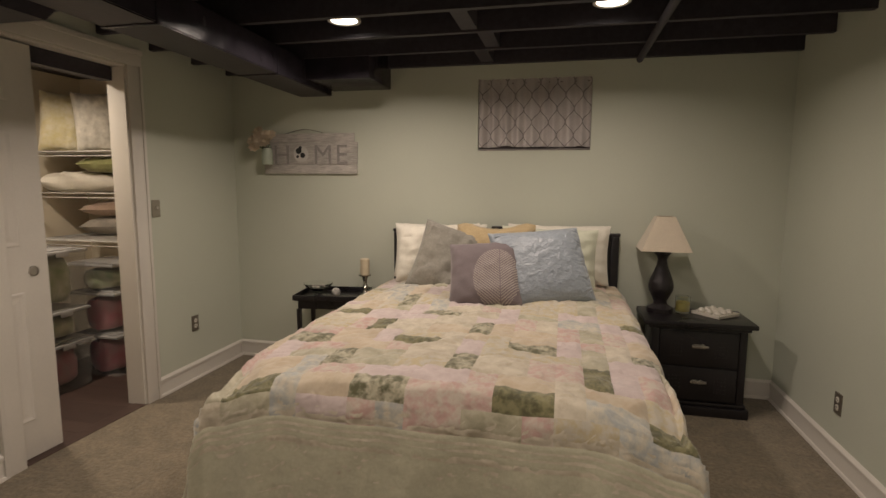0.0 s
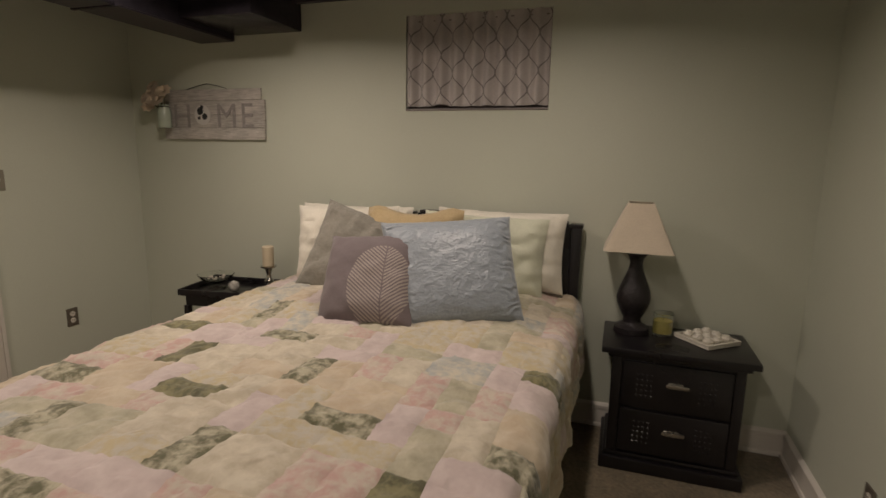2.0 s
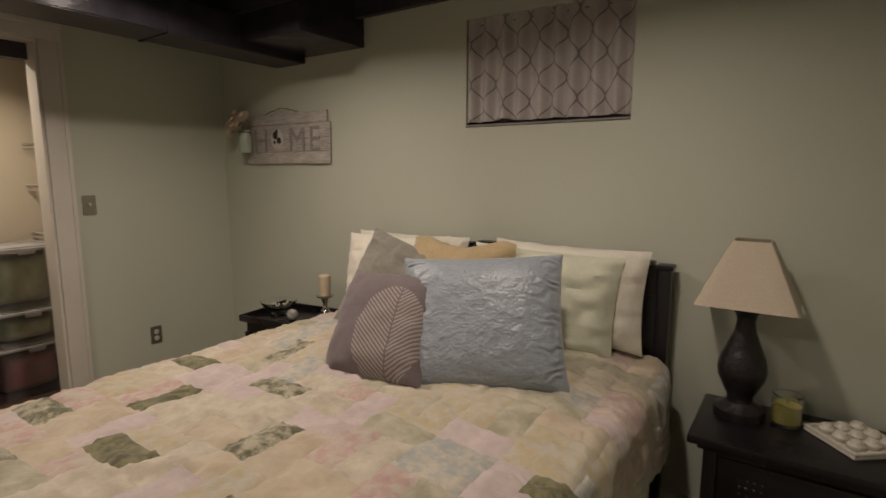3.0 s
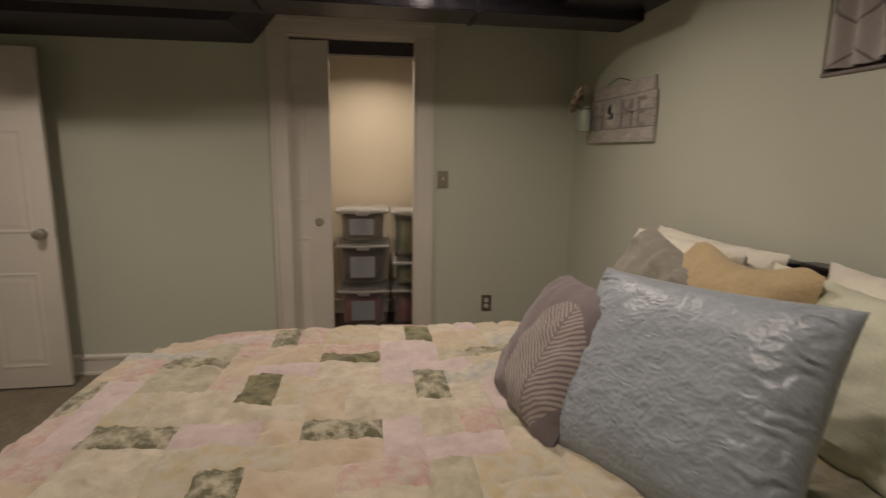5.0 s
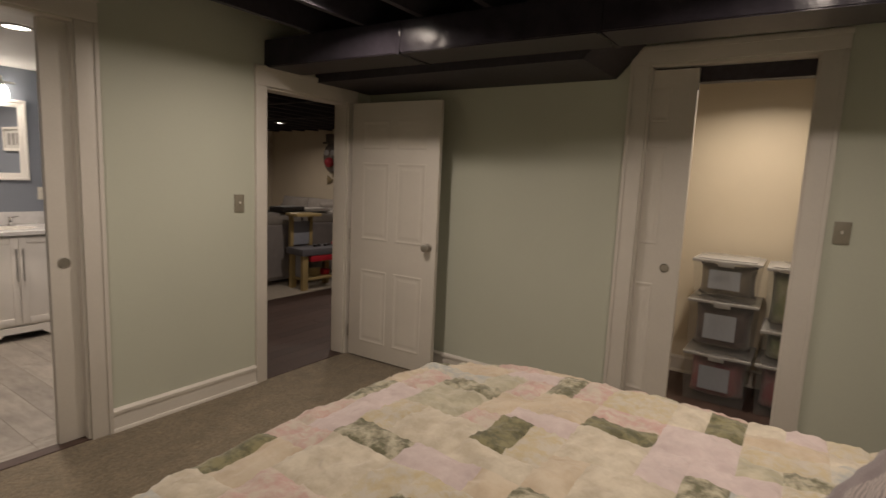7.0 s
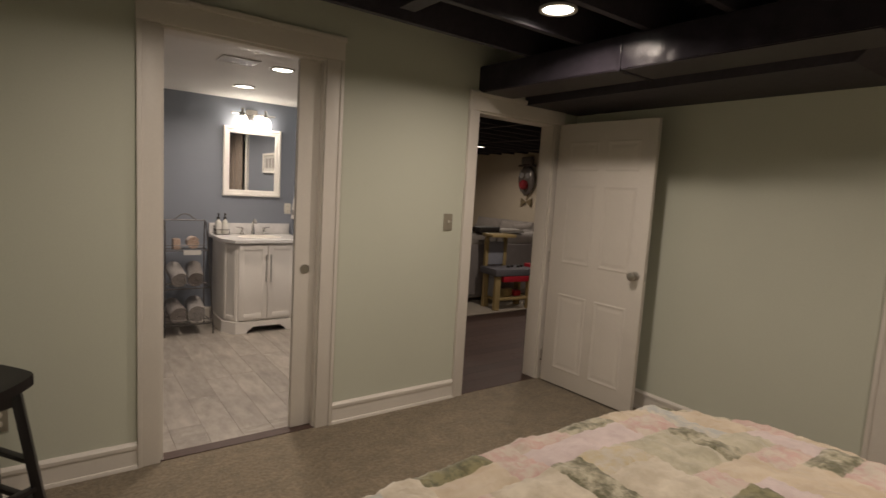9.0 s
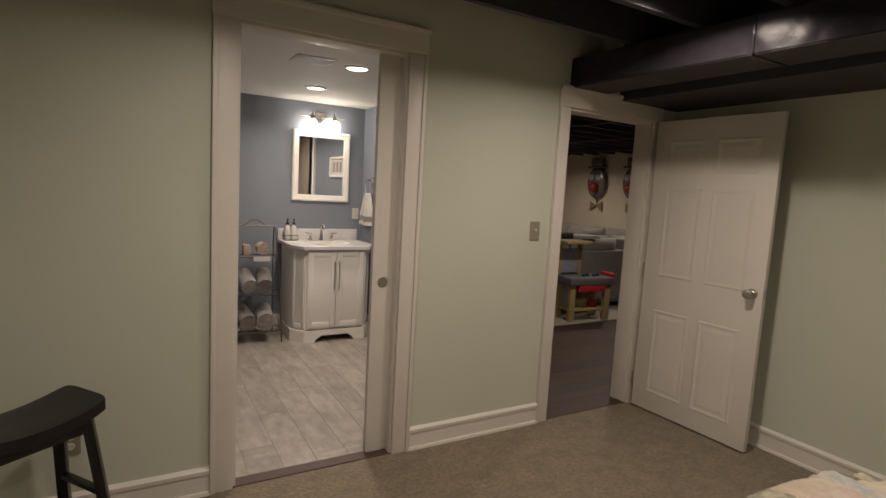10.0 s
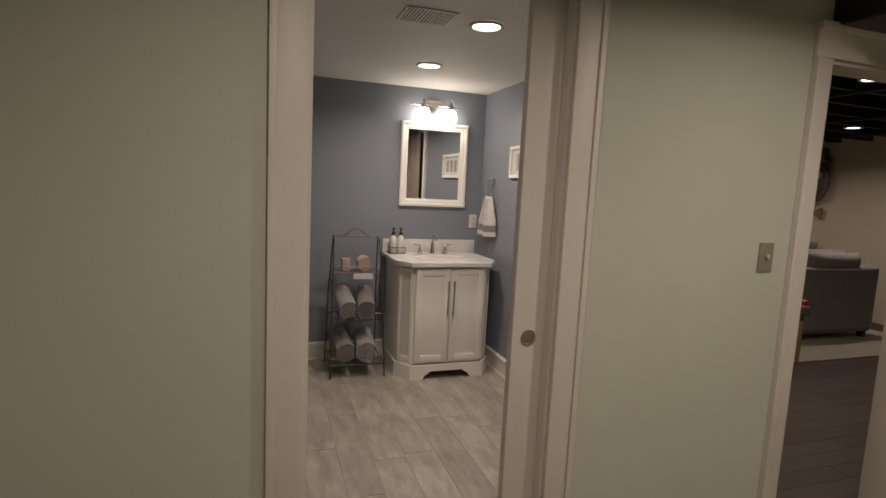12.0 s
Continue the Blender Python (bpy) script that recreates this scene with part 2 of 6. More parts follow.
# closet, bathroom and living room shells
structure("wall_closet", boxes([((CX0 - 0.1, CY0 - 0.1, 0), (CX0, CY1 + 0.1, 2.5)), ((CX0, CY0 - 0.1, 0), (W, CY0, 2.5)), ((CX0, CY1, 0), (W, CY1 + 0.1, 2.5)),
    ((W - 0.012, CY0, 0), (W - 0.002, 3.5, 2.5)), ((W - 0.012, CLO_B, 0), (W - 0.002, CY1, 2.5)), ((W - 0.012, 3.5, 0), (W - 0.002, CLO_A, 2.5)), ((W - 0.012, CLO_A, CLO_H), (W - 0.002, CLO_B, 2.5))]), CREAM, "cream painted closet walls")
structure("ceiling_closet", box((CX0, CY0, 2.325), (W - 0.012, CY1, 2.4)), BLACKP, "black painted closet ceiling")
structure("wall_bathroom", boxes([((BX0 - 0.1, BY0 - 0.1, 0), (BX1 + 0.1, BY0, 2.4)), ((BX0 - 0.1, BY0, 0), (BX0, F - 0.01, 2.4)), ((BX1, BY0, 0), (BX1 + 0.1, F - 0.01, 2.4)),
    ((BX0, F - 0.01, 0), (BATH_L, F - 0.002, 2.4)), ((BATH_R, F - 0.01, 0), (BX1, F - 0.002, 2.4)), ((BATH_L, F - 0.01, BATH_H), (BATH_R, F - 0.002, 2.4))]), BLUE, "slate blue painted bathroom walls")
structure("ceiling_bathroom", box((BX0, BY0, BTOP), (BX1, F - 0.01, 2.38)), BATHCEIL, "smooth white bathroom ceiling")
structure("wall_living", boxes([((LX0 - 0.1, LY0, 0), (LX0, LY1, 2.6)), ((LX0, LY0 - 0.1, 0), (BX0 - 0.1, LY0, 2.6)), ((BX0 - 0.2, LY0, 0), (BX0 - 0.1, F, 2.6)),
    ((LX0, 3.4, 0), (W - 0.1, 3.5, 2.6)), ((W - 0.1, F + 0.01, 0), (W - 0.01, 3.4, 2.6)),
    ((W - 0.1, F - 0.012, 0), (DOOR_L - 0.1, F - 0.003, 2.6)), ((DOOR_R + 0.1, F - 0.012, 0), (BX0 - 0.2, F - 0.003, 2.6))]), CREAM, "beige painted living room walls")
structure("ceiling_living", boxes([((LX0, LY0, 2.58), (W - 0.01, 3.4, 2.65)), ((W - 0.01, LY0, 2.58), (BX0 - 0.1, F, 2.65))]
    + [((LX0, -4.4 + 0.406 * i, 2.33), (BX0 - 0.2 if -4.4 + 0.406 * i < F - 0.1 else W - 0.1, -4.36 + 0.406 * i, 2.58)) for i in range(18)]
    + [((LX0 + 0.7 + 1.3 * i, LY0, 2.31), (LX0 + 0.74 + 1.3 * i, 2.0, 2.33)) for i in range(4)]), BLACKP, "black painted open joist ceiling")

# bedroom ceiling: boards over open joists, blocking, all painted black
rows = [((XL, YB, 2.55), (XR, YH, 2.62))]
y = YH - 0.04
while y > YB + 0.1:
    rows.append(((XL, y - 0.038, TOP), (XR, y, 2.55)))
    y -= 0.406
rows += [((0.24, 5.93, 2.355), (0.33, 6.29, 2.55)), ((0.33, 5.52, 2.355), (0.42, 5.88, 2.55)), ((0.25, 5.1, 2.355), (0.34, 5.47, 2.55)), ((0.1, 2.8, 2.355), (0.19, 3.04, 2.55))]
structure("ceiling", boxes(rows), BLACKP, "black painted ceiling of open wooden joists")

# casings and baseboards
def casing(name, side, a, b, h, wide, at, label, cap=0.13):
    """Door trim about an opening from a to b along x; at maps it onto its wall."""
    bm = bmesh.new()
    for x0, x1 in ((a - wide, a), (b, b + wide)):
        add_box(bm, (x0, 0, 0), (x1, 0.018, h), 0.003)
        add_box(bm, (x0 if x0 < a else x1 - 0.022, 0.0185, 0), (x0 + 0.022 if x0 < a else x1, 0.026, h), 0.003)
    add_box(bm, (a - wide - 0.002, 0, h + 0.001), (b + wide + 0.002, 0.02, h + cap), 0.003)
    add_box(bm, (a - wide - 0.006, 0.0205, h + cap - 0.03), (b + wide + 0.006, 0.032, h + cap), 0.004)
    for x0, x1 in ((a, a + 0.014), (b - 0.014, b)) if side else ():
        add_box(bm, (x0, -T + 0.001, 0), (x1, -0.0005, h - 0.014), 0.002)
    add_box(bm, (a, -T + 0.001, h - 0.014), (b, -0.0005, h - 0.0005), 0.002)
    bm.transform(at)
    return structure(name, bm, WHITE, label, True)


casing("trim_bathroom", 0, BATH_L, BATH_R, BATH_H, 0.104, Matrix.Translation((0, YB, 0)), "white painted wooden door casing")
casing("trim_living", 1, DOOR_L, DOOR_R, DOOR_H, 0.09, Matrix.Translation((0, YB, 0)), "white painted wooden door casing", 0.13)
casing("trim_closet", 0, -CLO_B, -CLO_A, CLO_H, 0.112, Matrix.Translation((XL, 0, 0)) @ pose(0, 0, 0, 0, 0, -90), "white painted wooden closet door casing", 0.1)
structure("trim_jamb", boxes([((BATH_R - 0.014, F, 0), (BATH_R - 0.0005, YB - 0.0005, BATH_H - 0.016)), ((W, CLO_B - 0.014, 0), (XL - 0.0005, CLO_B - 0.0005, CLO_H - 0.016)),
    ((BATH_L + 0.0005, YB - 0.041, 0), (BATH_L + 0.012, YB - 0.0005, BATH_H - 0.016)), ((BATH_L + 0.0005, F, 0), (BATH_L + 0.012, F + 0.041, BATH_H - 0.016)),
    ((XL - 0.041, CLO_A + 0.0005, 0), (XL - 0.0005, CLO_A + 0.012, CLO_H - 0.016)), ((W, CLO_A + 0.0005, 0), (W + 0.041, CLO_A + 0.012, CLO_H - 0.016))]), WHITE, "white painted door jambs")


def baseboard(a, b, inward, h=0.135):
    """A stepped skirting from a to b, on the side that inward names."""
    a, b, n = Vector((*a, 0)), Vector((*b, 0)), Vector((*inward, 0))
    prof = [(0.0005, 0), (0.026, 0), (0.026, 0.008), (0.022, 0.017), (0.0145, 0.019), (0.013, h - 0.036), (0.019, h - 0.032), (0.020, h - 0.014), (0.011, h - 0.004), (0.0005, h)]
    bm = bmesh.new()
    ends = [[bm.verts.new(p + n * d + Vector((0, 0, z))) for d, z in prof] for p in (a, b)]
    for i in range(len(prof)):
        j = (i + 1) % len(prof)
        bm.faces.new((ends[0][i], ends[0][j], ends[1][j], ends[1][i]))
    bm.faces.new(ends[0])
    bm.faces.new(ends[1][::-1])
    bmesh.ops.recalc_face_normals(bm, faces=bm.faces[:])
    return structure("baseboard", bm, WHITE, "white painted stepped baseboard", True)


baseboard((XL, YH), (XR, YH), (0, -1))
baseboard((XR, YB), (XR, YH - 0.027), (-1, 0))
baseboard((XL, CLO_B + 0.112), (XL, YH - 0.027), (1, 0))
baseboard((XL, YB + 0.027), (XL, CLO_A - 0.112), (1, 0))
baseboard((DOOR_R + 0.09, YB), (BATH_L - 0.104, YB), (0, 1))
baseboard((BATH_R + 0.104, YB), (XR - 0.027, YB), (0, 1))
baseboard((XL, YB), (DOOR_L - 0.09, YB), (0, 1))
baseboard((BX0, BY0), (BX1, BY0), (0, 1), 0.15)
baseboard((BX0, BY0 + 0.016), (BX0, F - 0.01), (1, 0), 0.15)
baseboard((CX0, CY0), (CX0, CY1), (1, 0))
baseboard((CX0 + 0.016, CY1), (W - 0.012, CY1), (0, -1))

# ducts, soffit and pipe under the joists
# the main duct runs slightly askew to the walls
def duct_edge(y, side):
    f = (y - YB) / (YH - YB)
    return (-1.105 if side < 0 else -0.80) - (0.125 if side < 0 else 0.157) * f


duct = thing("air_duct", "black painted sheet metal air duct along the ceiling", "duct", pose(0, 0, 0), kind="structure")
cuts = [YB, 3.33, 4.44, 5.5, YH]
for y0, y1 in zip(cuts, cuts[1:]):
    bm = bmesh.new()
    add_box(bm, (-1, 0, 0), (1, 1, 1))
    for v in bm.verts:
        y = (y0 + 0.001) if v.co.y < 0.5 else (y1 - 0.001)
        v.co = Vector((duct_edge(y, v.co.x), y, 2.166 if v.co.z < 0.5 else 2.342))
    bmesh.ops.bevel(bm, geom=bm.edges[:], offset=0.006, segments=2, affect="EDGES")
    bmesh.ops.subdivide_edges(bm, edges=[e for e in bm.edges if e.calc_length() > 0.1], cuts=6, use_grid_fill=True)
    bm.normal_update()
    # downward faces take the lighter colour that stands in for light on them
    for f in bm.faces:
        f.material_index = 1 if f.normal.z < -0.7 else 0
    part("duct_section", bm, [DUCT, DUCTLIT], duct)
for y0 in cuts[1:-1]:
    bm = box((duct_edge(y0, -1) - 0.006, y0 - 0.012, 2.16), (duct_edge(y0, 1) + 0.006, y0 + 0.012, 2.341), 0.004)
    part("duct_seam", bm, DUCT, duct)
solid("duct_boot", box((-0.948, 5.9, 2.2), (-0.468, YH, 2.5), 0.01), DUCT, "black painted metal duct end box", "duct", kind="structure")
bm = bmesh.new()
sec = [(YB, 2.143), (4.24, 2.143), (4.4, 2.316), (4.4, 2.55), (YB, 2.55)]
ends = [[bm.verts.new((x, yy, z)) for yy, z in sec] for x in (XL, -1.25)]
for i in range(5):
    bm.faces.new((ends[0][i], ends[0][(i + 1) % 5], ends[1][(i + 1) % 5], ends[1][i]))
bm.faces.new(ends[0])
bm.faces.new(ends[1])
bmesh.ops.recalc_face_normals(bm, faces=bm.faces[:])
solid("ceiling_soffit", bm, BLACKP, "black painted soffit with a sloped end", "soffit", kind="structure", smooth=False)
solid("ceiling_pipe", tube([(1.33, y, 2.345) for y in (YB, 4.0, YH)], 0.022, 12), BLACKP, "black painted pipe along the ceiling", "pipe", kind="structure")
# ---- bedroom: bed and bedding ----
def fabric(name, colour, second, grain=22.0, large=9.0, wear=0.15, vary=0.05, rough=0.85, sheen=0.25, bump=0.5, depth=0.004, stretch=None, crisp=0.25, crumple=0.0, crumple_scale=9.0):
    return material(name, colour, rough, grain=grain, vary=vary, large=large, wear=wear, bump=bump, depth=depth, second=second, sheen=sheen, stretch=stretch, crisp=crisp, crumple=crumple, crumple_scale=crumple_scale)


QUILT_FABRICS = [
    fabric("cream_cotton", (0.445, 0.389, 0.294), (0.544, 0.489, 0.389), grain=14, crisp=0.13, crumple=0.007, crumple_scale=15),
    fabric("pink_cotton", (0.478, 0.389, 0.372), (0.544, 0.462, 0.439), grain=16, crisp=0.2, crumple=0.007, crumple_scale=15),
    fabric("peach_cotton", (0.466, 0.372, 0.261), (0.511, 0.439, 0.333), grain=11, crisp=0.15, crumple=0.007, crumple_scale=15),
    fabric("sage_cotton", (0.333, 0.312, 0.217), (0.456, 0.417, 0.316), grain=14, crisp=0.14, crumple=0.007, crumple_scale=15),
    fabric("rose_print", (0.500, 0.333, 0.294), (0.489, 0.427, 0.355), grain=24, crisp=0.1, crumple=0.007, crumple_scale=15),
    fabric("blue_print", (0.367, 0.378, 0.361), (0.489, 0.445, 0.355), grain=24, crisp=0.1, crumple=0.007, crumple_scale=15),
    fabric("yellow_print", (0.478, 0.400, 0.250), (0.456, 0.417, 0.345), grain=24, crisp=0.1, crumple=0.007, crumple_scale=15),
    fabric("olive_print", (0.095, 0.09, 0.04), (0.185, 0.17, 0.085), grain=24, vary=0.15, crisp=0.1, crumple=0.007, crumple_scale=15),
    fabric("olive_leaf_print", (0.115, 0.11, 0.055), (0.38, 0.35, 0.255), grain=24, vary=0.12, crisp=0.1, crumple=0.007, crumple_scale=15),
    fabric("pale_green_border", (0.409, 0.392, 0.287), (0.456, 0.433, 0.322), grain=60, crumple=0.004),
]
CELL, QX, QY = 0.103, 0.0215, 0.057
# the dark patches of the basket pattern: x0, y0, columns, rows, cloth
DARK = [(-0.39, 4.074, 2, 1, 7), (0.1245, 4.074, 2, 1, 8), (0.6395, 4.074, 2, 1, 7), (1.1545, 4.074, 2, 1, 7),
        (-0.0815, 4.28, 1, 2, 8), (0.4335, 4.28, 1, 2, 8), (0.9485, 4.28, 1, 2, 7),
        (-0.39, 4.589, 2, 1, 8), (0.1245, 4.589, 2, 1, 7), (0.6395, 4.589, 2, 1, 8), (1.1545, 4.589, 2, 1, 8),
        (-0.0815, 4.795, 1, 2, 7), (0.4335, 4.795, 1, 2, 8), (0.9485, 4.795, 1, 2, 3),
        (-0.39, 5.104, 2, 1, 7), (0.1245, 5.104, 2, 1, 8), (0.6395, 5.104, 2, 1, 3), (1.1545, 5.104, 2, 1, 7),
        (-0.0815, 5.31, 1, 2, 8), (0.4335, 5.31, 1, 2, 3), (0.9485, 5.31, 1, 2, 3)]


def quilt():
    rnd = random.Random(7)
    step = 0.0129
    # flat cloth: s runs across the bed, t from the foot towards the head
    x0, x1, y0, y1, top = -0.385, 1.205, 4.145, 6.24, 0.757
    drop_side, drop_foot, rad = 0.36, 0.5, 0.065
    border = 0.165
    ns, nt_ = int((x1 - x0 + 2 * drop_side) / step), int((y1 - y0 + drop_foot) / step)
    cells = {}
    ci0, cj0 = math.floor((x0 - drop_side - QX) / CELL), math.floor((y0 - drop_foot - QY) / CELL)
    ci1, cj1 = math.ceil((x1 + drop_side - QX) / CELL), math.ceil((y1 - QY) / CELL)
    for dx, dy, w, h, k in DARK:
        a, b = round((dx - QX) / CELL), round((dy - QY) / CELL)
        for i in range(a, a + w):
            for j in range(b, b + h):
                cells[i, j] = (k, a, b, w, h)
    pale = [0, 0, 0, 1, 1, 1, 2, 2, 2, 3, 3, 4, 4, 5, 5, 6, 6]
    for j in range(cj0, cj1 + 1):
        for i in range(ci0, ci1 + 1):
            if (i, j) in cells:
                continue
            for w, h in rnd.choice([[(2, 1), (1, 2), (1, 1)], [(1, 2), (2, 1), (1, 1)], [(2, 2), (1, 2), (2, 1), (1, 1)]]):
                todo = [(i + a, j + b) for a in range(w) for b in range(h)]
                if all(c not in cells for c in todo):
                    k = rnd.choice(pale)
                    for c in todo:
                        cells[c] = (k, i, j, w, h)
                    break

    def side_fold(d):
        """Along the cloth past an edge: how far out and down it lies."""
        if d <= 0:
            return d, 0.0
        arc = rad * math.pi / 2
        if d < arc:
            a = d / rad
            return rad * math.sin(a), rad * (1 - math.cos(a))
        return rad + 0.07 * (d - arc), rad + (d - arc) * 0.997

    verts = []
    for j in range(nt_ + 1):
        t = y0 - drop_foot + j * step
        row = []
        for i in range(ns + 1):
            s = x0 - drop_side + i * step
            ox, dzx = side_fold(x0 - s) if s < x0 else side_fold(s - x1)
            px = (x0 - ox) if s < x0 else (x1 + ox if s > x1 else s)
            oy, dzy = side_fold(y0 - t) if t < y0 else (0, 0)
            py = y0 - oy if t < y0 else t
            corner = min(max(0, max(x0 - s, s - x1)), max(0, y0 - t))
            dz = max(dzx, dzy) + 0.25 * min(dzx, dzy)
            p = Vector((px, py, top - dz))
            # folds of the hanging parts, puffed patches and wrinkles
            hang = min(1.0, dz / 0.25)
            along = t if dzx > dzy else s
            ruffle = hang * 0.013 * math.sin(along * 19 + 3 * noise.noise(Vector((along * 3, 0, 1))))
            if dzx > dzy:
                p.x += ruffle * (1 if s > x1 else -1)
            elif dzy > 0:
                p.y -= ruffle + 0.016 * hang * hang * noise.noise(Vector((s * 5, 0, 4)))
            if corner > 0:
                out = 0.2 * corner
                p.x += out if s > x1 else -out
                p.y -= out * 0.8
            u, v = (s - QX) / CELL, (t - QY) / CELL
            _, a, b, w, h = cells.get((math.floor(u + 1e-6), math.floor(v + 1e-6)), (0, math.floor(u), math.floor(v), 1, 1))
            du, dv = min(u - a, a + w - u), min(v - b, b + h - v)
            puff = 0.010 * min(1.0, 4.5 * max(0.0, min(du, dv))) ** 0.6
            q = Vector((s, t, 0))
            ridge = 1 - abs(noise.noise(Vector((s * 16 + 2 * noise.noise(q * 5), t * 24, 11)))) * 2.2
            wr = 0.015 * noise.noise(q * 4.5) + 0.009 * noise.noise(q * 13) + 0.008 * max(0, ridge) ** 3 + 0.003 * noise.noise(q * 40)
            k = min(1.0, dz / 0.08)
            k = k * k * (3 - 2 * k)
            n = Vector((0, 0, 1)).lerp(Vector((1 if s > x1 else -1, 0, 0.15)) if dzx > dzy else Vector((0, -1, 0.15)), k)
            wr *= 1 - 0.35 * k
            below = y0 - border - t
            if below > -0.02:
                wr, puff = wr * 0.3, 0.004
                for k in range(3):
                    puff += 0.0045 * math.exp(-((below - 0.014 - 0.028 * k) / 0.008) ** 2)
            p += n * (puff + wr)
            # the mattress corners are well rounded in plan
            bx = min(1.0, max(0.0, x0 + 0.26 - s, s - x1 + 0.26) / 0.26)
            by = min(1.0, max(0.0, y0 + 0.26 - t) / 0.26)
            p.z -= 0.17 * max(0.0, math.hypot(bx, by) - 1.0)
            if dz < 0.02:
                p.z += 0.022 * math.exp(-((s - 0.42) / 0.5) ** 2) - 0.018 * max(0, (abs(s - 0.42) - 0.55))
                p.z += 0.03 * min(1, max(0, (t - 5.2) / 0.5)) * max(0, 1 - max(0, abs(s - 0.42) - 0.6) / 0.15)
                p.z -= 0.04 * min(1, max(0, abs(s - 0.42) - 0.5) / 0.3) * min(1, max(0, 4.75 - t) / 0.5)
            row.append(p)
        verts.append(row)
    groups = {}
    for j in range(nt_):
        for i in range(ns):
            s, t = x0 - drop_side + (i + 0.5) * step, y0 - drop_foot + (j + 0.5) * step
            key = (9, 0, 0, 0, 0) if t < y0 - border else cells.get((math.floor((s - QX) / CELL), math.floor((t - QY) / CELL)), (0, 0, 0, 0, 0))
            groups.setdefault(key, []).append((j, i))
    root = thing("quilt", "pastel patchwork quilt with olive patches, spread over the bed", "quilt", pose(0.42, 5.2, 0))
    shift = Vector((0.42, 5.2, 0))

    def sheet(name, quads, mat, drop=0.0, label=""):
        index, pts, faces = {}, [], []
        for j, i in quads:
            f = []
            for c in ((j, i), (j, i + 1), (j + 1, i + 1), (j + 1, i)):
                if c not in index:
                    index[c] = len(pts)
                    pts.append(verts[c[0]][c[1]] - shift - Vector((0, 0, drop)))
                f.append(index[c])
            faces.append(f)
        me = bpy.data.meshes.new(name)
        me.from_pydata(pts, [], faces)
        me.materials.append(mat)
        for p in me.polygons:
            p.use_smooth = True
        ob = new(name, me)
        ob.parent = root
        if label:
            ob["label"] = label

    for key, quads in groups.items():
        sheet("border" if key[0] == 9 else "patch", quads, QUILT_FABRICS[key[0]], 0.0, "pale green border with pin tucks" if key[0] == 9 else "")
    sheet("backing", [(j, i) for j in range(nt_) for i in range(ns)], QUILT_FABRICS[0], 0.012, "plain cream backing")


quilt()

SHEET = fabric("white_cotton", (0.62, 0.58, 0.49), (0.66, 0.62, 0.53), grain=120)
bed = thing("bed", "double bed with a black-stained wooden headboard under a patchwork quilt", "bed", pose(0.42, 5.2, 0))
part("mattress", box((-0.79, -1.01, 0.40), (0.785, 1.03, 0.69), 0.06, 4), SHEET, bed, "white mattress")
part("box_spring", box((-0.79, -1.02, 0.18), (0.79, 1.03, 0.395), 0.02), fabric("beige_ticking", (0.40, 0.35, 0.27), (0.44, 0.39, 0.3)), bed, "beige fabric box spring")
bm = bmesh.new()
n = 140
loop = []
for i in range(n):
    f = i / (n - 1)
    L = 2.06 * 2 + 1.62
    d = f * L
    if d < 2.06:
        base, nrm = Vector((-0.79, 1.03 - d, 0)), Vector((-1, 0, 0))
    elif d < 2.06 + 1.62:
        base, nrm = Vector((-0.79 + (d - 2.06) * 0.975, -1.03, 0)), Vector((0, -1, 0))
    else:
        base, nrm = Vector((0.79, -1.03 + (d - 3.68), 0)), Vector((1, 0, 0))
    w = 0.012 * math.sin(i * 1.3) + 0.006
    loop.append((bm.verts.new(base + nrm * 0.006 + Vector((0, 0, 0.39))), bm.verts.new(base + nrm * (0.02 + w) + Vector((0, 0, 0.02)))))
for a, b in zip(loop, loop[1:]):
    bm.faces.new((a[0], a[1], b[1], b[0]))
part("bed_skirt", bm, fabric("cream_skirt_cotton", (0.45, 0.40, 0.31), (0.5, 0.45, 0.35), grain=90), bed, "gathered cream bed skirt")
for sx in (-0.815, 0.795):
    bm = box((sx - 0.028, 1.075, 0), (sx + 0.028, 1.135, 1.12), 0.006)
    add_box(bm, (sx - 0.034, 1.07, 1.12), (sx + 0.034, 1.14, 1.142), 0.006)
    part("headboard_post", bm, BLACKW, bed)
part("headboard_panel", box((-0.79, 1.09, 0.45), (0.77, 1.115, 1.01), 0.004), BLACKW, bed)
for a, b, h in ((-0.787, -0.36, 0.0), (-0.36, -0.10, 0.012), (-0.10, 0.18, 0.024), (0.18, 0.44, 0.012), (0.44, 0.767, 0.0)):
    bm = box((a + 0.0005, 1.083, 1.01), (b - 0.0005, 1.125, 1.135 + h), 0.006)
    add_box(bm, (a + 0.015, 1.072, 1.135 + h), (b - 0.015, 1.132, 1.152 + h), 0.007)
    part("top_rail", bm, BLACKW, bed)
for sx in (-0.75, 0.72):
    part("bed_leg", box((sx - 0.025, -0.98, 0), (sx + 0.025, -0.93, 0.179), 0.004), BLACKW, bed)


